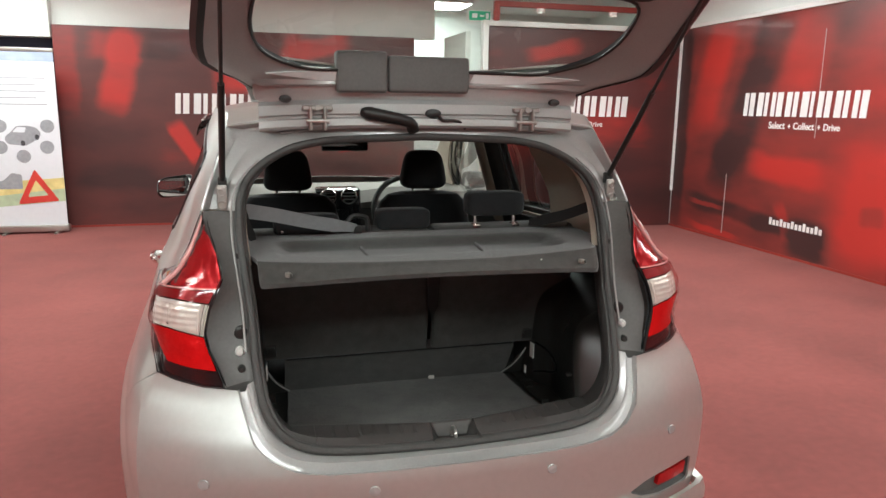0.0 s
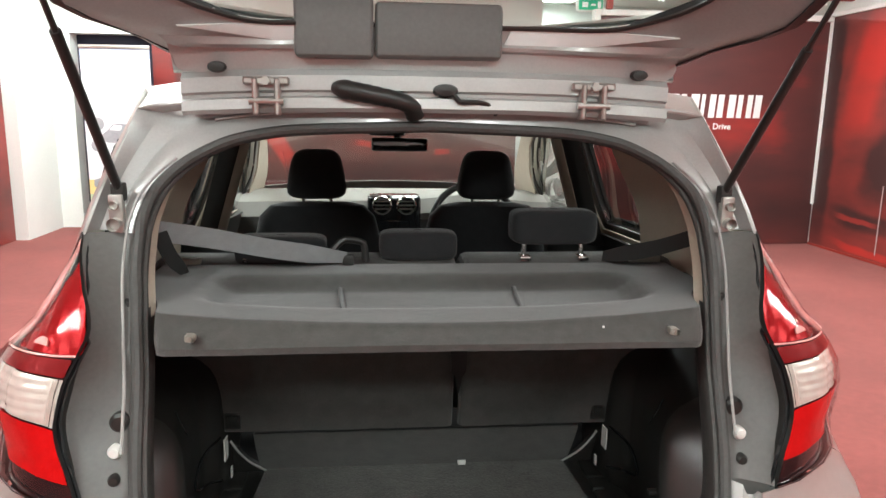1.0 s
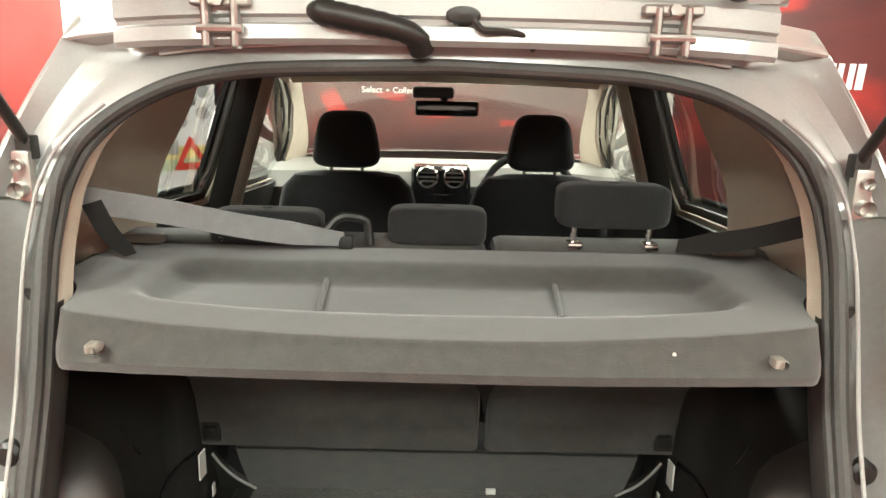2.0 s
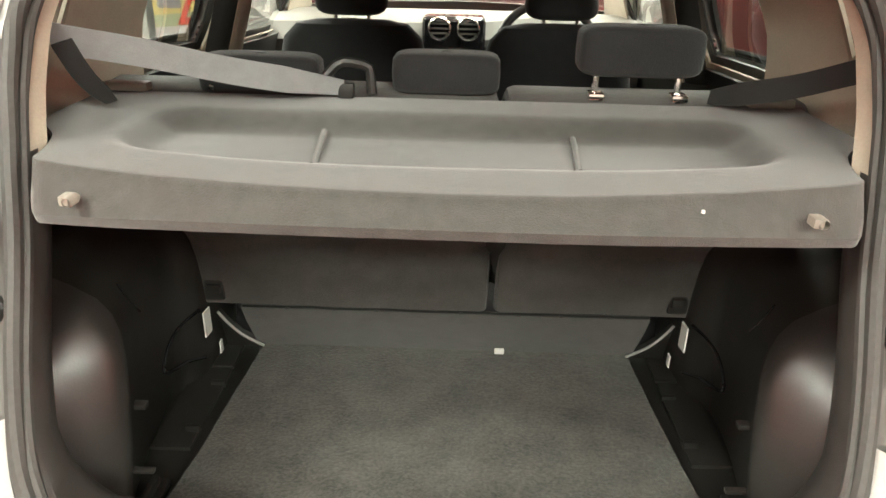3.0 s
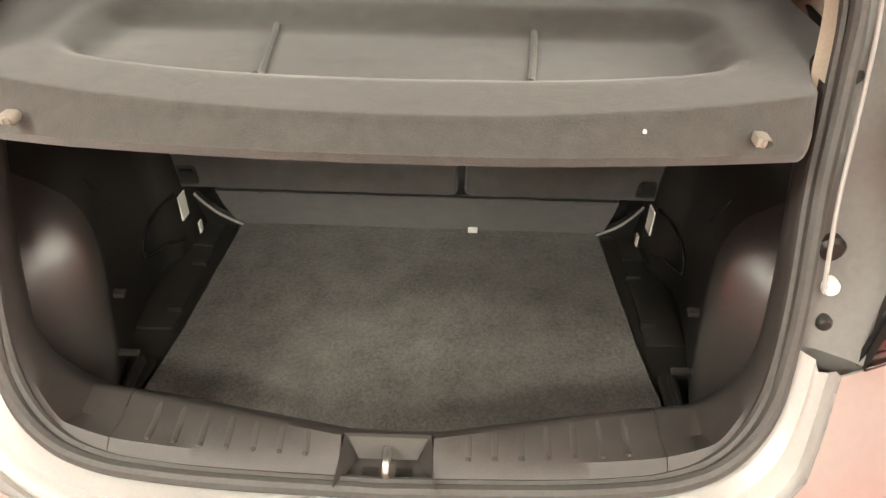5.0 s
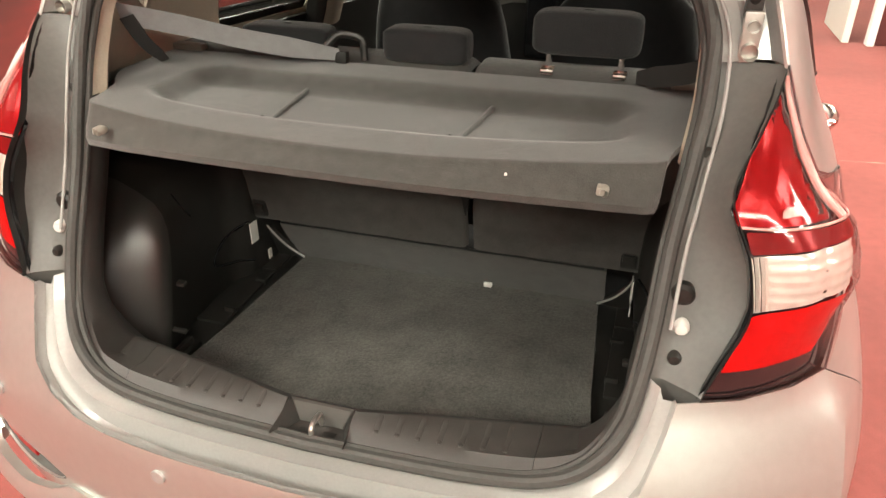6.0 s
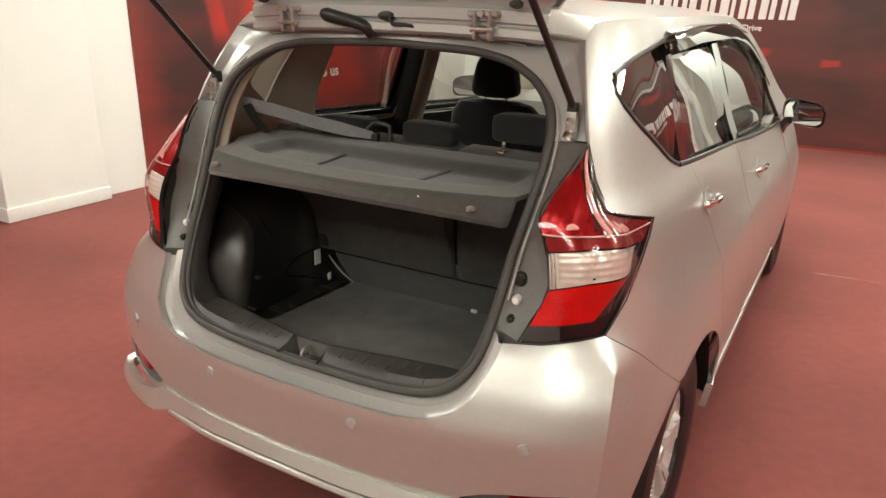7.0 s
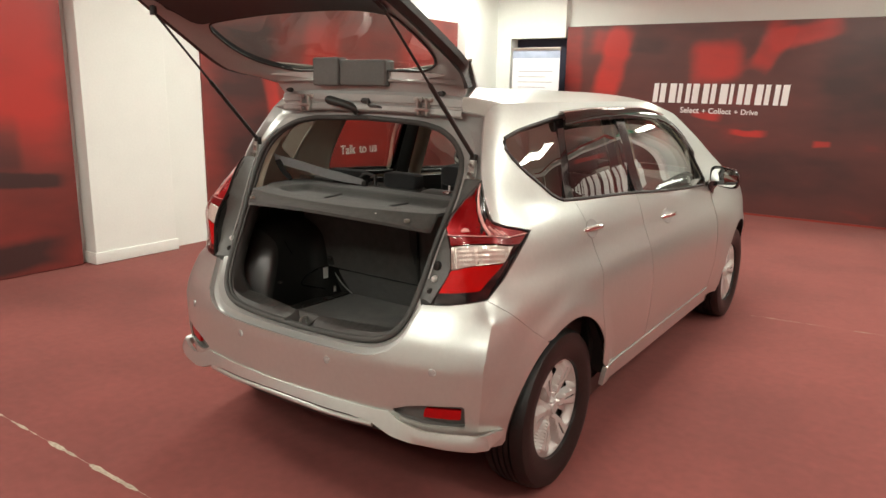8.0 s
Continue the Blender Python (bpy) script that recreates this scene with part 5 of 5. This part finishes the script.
# dashboard
dash_rows = []
for x in np.linspace(-.74, .74, 31):
    hump = .03 * math.exp(-((x - .34) / .2) ** 2)
    c = .10 * (x / .74) ** 2
    dash_rows.append([(x, y - c * 0.6, z + (hump if i in (1, 2, 3) else 0)) for i, (y, z) in enumerate(((2.62, .62), (2.50, .90), (2.53, .965), (2.62, .99), (2.85, .985), (3.04, .97)))])
dash = part("dashboard", grid(dash_rows), DASH, car, "pale topped dashboard")
part("centre_console", block(-.135, 2.445, .66, .115, 2.56, 1.0, .025, 3), GLOSS_BLACK, dash, "gloss black centre console")
for x in (-.066, .046):
    part("air_vent", turned([(2.432, .046), (2.428, .042), (2.436, .036), (2.446, .034)], 28, "Y", (x, 0, .955)), CHROME, dash, "round chrome-ringed air vent")
    part("vent_slat", joined(*[block(x - .032, 2.437, .955 + d - .003, x + .032, 2.447, .955 + d + .003, .001, 1) for d in (-.018, 0, .018)]), PALE_GREY, dash)
part("screen", block(-.085, 2.438, .80, .065, 2.447, .885, .004), GLOSS_BLACK, dash, "black display screen")
part("lower_dash", grid([[(x, 2.50 + .06 * (x / .74) ** 2, z) for x in np.linspace(-.74, .74, 15)] for z in (.35, .88)]), BLACK, dash, "dark lower dashboard")
ringp = [Vector((.33, 2.20, .90)) + Vector((.185 * math.cos(a), -.07 * math.sin(a) * -1, .172 * math.sin(a))) for a in np.linspace(0, math.tau, 40, endpoint=False)]
sw = part("steering_wheel", tube(ringp, .015, 10, True), BLACK, car, "black steering wheel")
part("hub", pad(.33, 2.22, .89, .16, .06, .12, .6), BLACK, sw)
for a in (0.05, math.pi - .05, -math.pi / 2):
    part("spoke", tube([(.33, 2.22, .89), tuple(Vector((.33, 2.20, .90)) + Vector((.18 * math.cos(a), .07 * math.sin(a), .165 * math.sin(a))))], .014, 8), PALE_GREY, sw)
im = part("interior_mirror", block(-.115, 2.265, 1.212, .13, 2.29, 1.27, .012, 3), GLOSS_BLACK, car, "black interior mirror")
part("mirror_stalk", joined(tube([(.005, 2.285, 1.25), (-.01, 2.34, 1.305)], .016, 8), block(-.125, 2.29, 1.278, .035, 2.38, 1.322, .014, 3)), BLACK, im)
for x0, x1 in ((-.50, -.16), (.16, .50)):
    part("sun_visor", block(x0, 2.06, 1.372, x1, 2.20, 1.388, .006), BEIGE, car, "beige sun visor")

# trims and headliner
header = [[(x, 2.02 + .10 * (1 - (x / .56) ** 2) + d, z - .012 * (abs(x) / .56) ** 2.4) for x in np.linspace(-.56, .56, 25)] for d, z in ((.0, 1.425), (.05, 1.385), (.12, 1.350), (.16, 1.337), (.18, 1.338), (.20, 1.36), (.22, 1.42))]
part("header_trim", grid(header[::-1]), HEADLINER, car, "beige header trim above the windscreen")
head_rows = []
for i, row in enumerate(roof_rows):
    head_rows.append([Vector((p.x * .97, p.y + (.03 if i == 0 else 0), p.z - .038)) for p in row])
part("headliner", grid(head_rows[::-1]), HEADLINER, car, "beige headliner")
holes = [clip([((a - 1.9) * .985 + 1.9, (b - 1.2) * .95 + 1.2) for a, b in DAYLIGHT], .97, 1.11)]
holes += [clip([((a - 1.9) * k + 1.9, (b - 1.2) * m + 1.19) for a, b in DAYLIGHT], lo, hi) for lo, hi, k, m in ((1.40, 2.16, 1.0, 1.03), (2.22, 3.22, 1.01, 1.03))]
pair("pillar_trim", patch([(.93, 1.05), (1.3, 1.035), (2.0, 1.0), (2.8, .955), (3.3, .94), (3.72, .985), (3.62, 1.05), (3.3, 1.20), (2.95, 1.35), (2.6, 1.405), (1.0, 1.405), (.93, 1.36)], off(-.045), holes, .05, .006), BEIGE, "beige pillar trim")
pillar_in = smooth([(1.0, .567), (1.12, .557), (1.30, .474), (1.40, .440)])
crow = []
for z in np.linspace(1.0, 1.40, 12):
    a, b, c = skin_off(1.115, z, -.044), Vector((pillar_in(z), .875, z)), skin_off(1.47, z, -.046)
    crow.append([a + Vector((0, .0, 0)), a.lerp(b, .5) + Vector((0, .004, 0)), b + Vector((.006, -.008, 0)), b, b + Vector((.006, .012, 0)), b.lerp(c, .5) + Vector((0, .006, 0)), c])
pair("centre_trim", grid(crow), BEIGE, "thick beige pillar trim beside the rear seat")
post = lambda pts: grid([[(x - .30 * (z - 1.15), y, z) for x, y in pts] for z in np.linspace(.93, 1.37, 8)])
pair("pillar_frame", post([(.632, 1.545), (.61, 1.555), (.590, 1.565), (.578, 1.580)][::-1]), BLACK, "black door frame at the middle pillar")
pair("middle_trim", post([(.578, 1.583), (.562, 1.60), (.556, 1.64), (.57, 1.70), (.65, 1.73)][::-1]), BEIGE, "beige middle pillar trim")
holes_dark = [[(s, z) for s, z in clip(DAYLIGHT, lo, hi)] for lo, hi in ((1.43, 2.15), (2.25, 3.16))]
pair("door_frame", patch([(1.36, 1.02), (3.2, .93), (3.22, 1.05), (2.95, 1.29), (2.70, 1.37), (1.40, 1.40)], off(-.028), holes_dark, .05, .006), BLACK, "black inner door frame")
pair("door_card", patch([(1.40, 1.05), (2.0, 1.015), (2.9, .95), (3.3, .935), (3.3, .36), (1.60, .36), (1.45, .70)], off(-.065), (), .08, .008), BLACK, "dark door lining")
dp_z = np.linspace(1.03, 1.33, 14)
seal_x = smooth([(z, x) for x, z in SEAL[7:16]])
pair("tail_trim", grid([[Vector((seal_x(z) * .97, gate_y(z) + .012, z)).lerp(skin_off(.95, z, -.048), t) + Vector((0, 0, 0)) for z in dp_z] for t in (0, .15, .5, 1)]), BEIGE, "beige tail pillar trim")
ring_up = [(x, z) for x, z in SEAL_PTS if z > 1.035]
rows = [[], [], [], []]
for i, (x, z) in enumerate(ring_up):
    a, b = ring_up[max(0, i - 1)], ring_up[min(len(ring_up) - 1, i + 1)]
    n = Vector((-(b[1] - a[1]), b[0] - a[0])).normalized()
    wide_ = .025 - .012 * ease((z - 1.20) / .14)
    for row, d_in, fwd in zip(rows, (.012, .015, wide_, wide_ - .010), (.006, .016, .045, .060)):
        row.append(Vector((x + n.x * d_in, gate_y(z) + fwd, z + n.y * d_in)))
pair("opening_lining", grid(rows), BEIGE, "pale beige lining beside the weather seal")
seal_z = smooth([(x, z) for x, z in SEAL[:6]])
far_y = lambda x: .178 + .19 * max(0, abs(x) - .045)


def sill_profile(x):
    """The section of the boot sill, from the seal over the crown down to the carpet."""
    z0, y0, f = seal_z(x) + .020, gate_y(seal_z(x)) + .008, far_y(x)
    return [Vector(p) for p in ((x, y0, z0), (x, y0 + .015, z0 + .012), (x, (y0 + f) / 2, .648), (x, f - .012, .654), (x, f, .650), (x, f + .012, .634), (x, f + .09, .54), (x, f + .12, .49))]


ring_low = [(x, z) for x, z in through_points(SEAL, 120) if x > .344 and z < 1.06]
ring_low = [(.345, seal_z(.345))] + ring_low
band = [[] for _ in range(8)]
for i, (x, z) in enumerate(ring_low):
    a, b = ring_low[max(0, i - 1)], ring_low[min(len(ring_low) - 1, i + 1)]
    n = Vector((-(b[1] - a[1]), b[0] - a[0])).normalized()
    w = min(1, max(0, (z - .622) / .12))
    w = w * w * (3 - 2 * w)
    base_ = sill_profile(min(x, .40))
    for row, q, (d_in, fwd) in zip(band, base_, ((.014, .008), (.020, .020), (.021, .042), (.016, .060), (.008, .076), (-.004, .088), (-.022, .094), (-.045, .098))):
        row.append(q.lerp(Vector((x + n.x * d_in, gate_y(z) + fwd, z + n.y * d_in)), w))
pair("opening_trim", grid(band), BLACK_SOFT, "black moulded trim round the boot opening")

# boot sides
pair("boot_side", patch([(.74, .46), (1.50, .46), (1.50, 1.06), (.84, 1.06), (.74, .8)], off(-.085), (), .06, .006), BLACK, "black boot side lining")


def housing(ys):
    """The moulded cover of the wheel arch, a rounded block that swells towards the gate."""
    rows = []
    top = smooth([(.34, .775), (.36, .792), (.40, .812), (.44, .826), (.50, .842), (.62, .86), (.90, .88)])
    inn = smooth([(.34, .59), (.36, .562), (.38, .536), (.40, .511), (.42, .487), (.432, .475), (.440, .4685), (.448, .465), (.458, .4635), (.475, .466), (.52, .477), (.60, .488), (.68, .486), (.71, .463), (.74, .451), (.90, .44)])
    for y in ys:
        h, xi = top(y), inn(y)
        row = [(xi + .018, y, .48), (xi + .012, y, .52), (xi + .006, y, .58), (xi + .003, y, h - .17), (xi + .004, y, h - .12), (xi + .009, y, h - .085), (xi + .02, y, h - .058), (xi + .04, y, h - .037), (xi + .075, y, h - .016), (xi + .12, y, h + .004), (.74, y, h + .03)]
        lean = min(1, max(0, (.62 - y) / .12))
        rows.append([(a - .06 * max(0, .80 - c) * lean, b - .30 * max(0, .80 - c) * lean, c) for a, b, c in row])
    return grid(rows)


# One housing in two tones: lit near face lighter, shaded part behind darker.
pair("arch_cover", housing(np.linspace(.34, .475, 30)), ARCH_BLACK, "black moulded wheel arch cover")
hs = pair("side_lining", housing(np.linspace(.475, .90, 22)), BLACK, "side lining beside the rear seat, toned darker for shade")
pair("label_sticker", moved(block(-.0015, -.014, -.026, .0015, .014, .026), Matrix.Translation((.4475, .727, .617)) @ pose(0, 0, 0, 0, 0, 4)), WHITE_PLASTIC, "white paper label", parents=hs)
pair("label_sticker", moved(block(-.0015, -.007, -.013, .0015, .007, .013), Matrix.Translation((.450, .79, .525))), WHITE_PLASTIC, "small white label", parents=hs)
pair("seat_latch", joined(block(.415, .742, .655, .452, .775, .70, .006), block(.42, .735, .672, .445, .75, .69, .003)), BLACK, "black seat latch")
pair("hinge_bracket", patch([(.375, .500), (.452, .500), (.452, .60), (.440, .575), (.415, .535)], lambda a, b: Vector((a, .835 - .40 * (b - .5), b)), (), .02, .014), BLACK, "black hinge bracket")
pair("bracket_edge", tube(through_points([(.376, .832, .503), (.415, .818, .537), (.440, .803, .577), (.450, .793, .602)], 10), .003, 6), PALE_GREY, "bare steel bracket edge")
for bm_ in (block(.448, .444, .625, .470, .460, .634, .003), block(.430, .400, .540, .472, .412, .547, .003)):
    pair("floor_clip", bm_, ARCH_BLACK, "moulded clip", parents=hs)
tray = [block(.424, .37, .486, .452, .44, .50, .006), block(.42, .56, .486, .446, .57, .505, .003), block(.418, .70, .486, .446, .712, .50, .003), block(.436, .34, .486, .448, .43, .515, .004)]
for bm_ in tray:
    pair("tray_rib", bm_, BLACK, "black plastic tray rib beside the carpet")

for line in ([(.458, .724, .645), (.478, .690, .634), (.489, .657, .620), (.492, .625, .598), (.490, .612, .582), (.486, .650, .562), (.480, .695, .549), (.461, .735, .534)], [(.496, .520, .800), (.490, .535, .765), (.4845, .553, .735)]):
    pair("lining_seam", tube(through_points(line, 24), .0032 if len(line) > 4 else .0016, 6), GLOSS_BLACK, "dark moulded seam in the lining", parents=hs)
for y0, y1 in ((.518, .758), (.765, .86)):
    pair("tray_step", block(.422, y0, .486, .492, y1, .494, .003), BLACK, "raised step of the floor tray")
part("flap_seam", tube([(x, .751 + .001 * math.sin(x * 40), .6415 + .0012 * noise.noise((x * 22, 0, 4))) for x in np.linspace(-.385, .385, 60)], .0022, 6), TYRE_DULL, seat, "dark gap above the carpet flap")
part("mat_gap", tube([(x, .846 + .003 * noise.noise((x * 9, 3, 1)), .5035) for x in np.linspace(-.372, .372, 50)], .0035, 6), TYRE_DULL, seat, "dark gap behind the boot carpet")

# sill plate with ribs and the lock recess
for sg in (1, -1):
    rows = []
    for x in np.linspace(.058, .344, 20):
        rows.append([Vector((sg * p.x, p.y, p.z)) for p in sill_profile(x)])
    p_ = part("sill_plate", shell(grid(rows if sg < 0 else rows[::-1]), .006), BLACK_SOFT, car, "black ribbed sill plate")
    for k in range(7):
        x = .101 + k * .0332
        q = sill_profile(x)
        way_ = [q[1].lerp(q[2], .25), q[1].lerp(q[2], .45), q[2], q[2].lerp(q[3], .5), q[2].lerp(q[3], .82), q[2].lerp(q[3], .95)]
        rib = tube(through_points([(sg * v.x, v.y, v.z + .0002) for v in way_], 10), [.0036, .0048] + [.0044] * 6 + [.0040, .002], 10, flat=.16)
        part("rib", joined(rib, moved(turned([(-.001, .0042), (.0006, .0036), (.0014, .0001)], 12, "Z"), Matrix.Translation((sg * x, q[1].lerp(q[2], .3).y, q[1].lerp(q[2], .3).z + .0004)))), BLACK_SOFT, p_)
f = far_y(.058)
tray_bm = joined(grid([[(-.062, .108, .632), (-.060, .118, .615), (.060, .118, .615), (.062, .108, .632)], [(-.055, f - .006, .652), (-.039, .165, .614), (.039, .165, .614), (.055, f - .006, .652)]]),
                 grid([[(-.055, f - .006, .652), (.055, f - .006, .652)], [(-.039, .165, .614), (.039, .165, .614)]]),
                 grid([[(-.058, y, z), (.058, y, z)] for y, z in ((f - .006, .652), (f, .650), (f + .012, .634), (f + .09, .54), (f + .12, .49))]))
lock = part("lock_recess", tray_bm, BLACK_SOFT, car, "black recess for the tailgate lock")
part("lock_plate", grid([[(-.050, .1725, .648), (.050, .1725, .648)], [(-.037, .1625, .617), (.037, .1625, .617)]]), LOCK_GREY, lock, "grey lock plate")
part("striker", tube(through_points([(0, .128, .612), (0, .130, .634), (0, .142, .642), (0, .160, .640), (0, .166, .612)], 16), .0045, 8), STEEL, lock, "bright steel lock striker")
part("striker_foot", joined(block(-.032, .138, .611, -.010, .152, .616, .002), block(.010, .138, .611, .032, .152, .616, .002)), BLACK, lock)

# parcel shelf
def well(x, y):
    """How deep the shelf's shallow well lies at a place."""
    inx, iny = (.418 - abs(x)) / .045, (y - .335 - .06 * (abs(x) / .41) ** 3) / .034
    dip = min(1, max(0, inx)) * min(1, max(0, iny)) * min(1, max(0, (.60 - y) / .07))
    return .024 * dip * dip * (3 - 2 * dip)


def shelf_top(x, y):
    return Vector((x, y, 1.058 - well(x, y) + .0010 * noise.noise((x * 6, y * 6, 2)) + .0004 * noise.noise((x * 25, y * 25, 0))))


shelf_half = smooth([(0, .458), (.02, .462), (.06, .464), (.15, .470), (.30, .492), (.42, .53), (.55, .548), (1, .55)])
shelf_rows = []
for v in [0, .006, .02, .04, .06, .072, .08, .086, .094, .105, .125] + list(np.linspace(.15, 1, 44)):
    row = []
    for u in np.linspace(-1, 1, 81):
        x = u * shelf_half(v)
        y = (.205 + .40 * x * x + .008 * max(0, abs(u) - .98) / .02) * (1 - v) + .69 * v
        p = shelf_top(x, y)
        face = max(0, (.083 - v) / .083)
        p.z -= .004 * min(1, face * 5) + (.020 + .15 * x * x) * max(0, face - .06)
        row.append(p)
    shelf_rows.append(row)
shelf = part("parcel_shelf", shell(grid(shelf_rows), .012, (0, .3, -1)), FELT, car, "grey felt parcel shelf with a shallow well")
for sg in (1, -1):
    part("well_rib", tube(through_points([tuple(shelf_top(sg * .155, .352) + Vector((0, 0, .001))), tuple(shelf_top(sg * .160, .39) + Vector((0, 0, .001))), tuple(shelf_top(sg * .168, .47) + Vector((0, 0, .002))), tuple(shelf_top(sg * .174, .545) + Vector((0, 0, .002)))], 14), .0048, 8), FELT, shelf, "felt rib across the well")
    kn = part("cord_knob", joined(turned([(.252, .005), (.255, .0062), (.268, .0062), (.272, .005)], 14, "Y", (sg * .391, 0, 1.034)), block(sg * .391 - .010, .254, 1.029, sg * .391 + .001, .272, 1.040, .002)), IVORY, shelf, "ivory plastic cord knob")
    part("end_bracket", block(sg * .50 - .04, .665, 1.062, sg * .50 + .03, .69, 1.076, .005), IVORY, shelf, "ivory shelf bracket")
part("spot", turned([(1.0490, .0001), (1.0490, .0018), (1.046, .0022)], 10, "Z", (.263, .247, 0)), WHITE_PLASTIC, shelf, "small white speck")

# rear belts
def ribbon(points, wide, up=(0, 0, 1)):
    pts = [Vector(p) for p in through_points(points, 18)]
    rows = [[], []]
    for i, p in enumerate(pts):
        w = wide * (1 if i < 13 else 1 - .4 * (i - 13) / 4)
        rows[0].append(p + Vector(up) * w / 2)
        rows[1].append(p - Vector(up) * w / 2)
    return shell(grid(rows), .0018)


belt = part("seat_belt", ribbon([(-.515, .50, 1.165), (-.42, .54, 1.143), (-.30, .60, 1.108), (-.165, .678, 1.075)], .044, (0, -.3, .95)), WEB, car, "grey seat belt pulled across the boot")
part("tongue", joined(block(-.175, .672, 1.058, -.150, .69, 1.082, .004), tube(through_points([(-.20, .69, 1.085), (-.17, .70, 1.11), (-.13, .71, 1.10), (-.125, .705, 1.06)], 10), .008, 8)), BLACK, belt, "belt tongue in its buckle")
part("lower_webbing", ribbon([(-.500, .50, 1.160), (-.490, .52, 1.115), (-.472, .55, 1.072)], .034, (.75, .2, .25)), WEB_DARK, belt)
belt = part("seat_belt", ribbon([(.525, .50, 1.150), (.47, .58, 1.11), (.40, .68, 1.075)], .040, (0, -.3, .95)), WEB_DARK, car, "dark seat belt at the tail pillar")
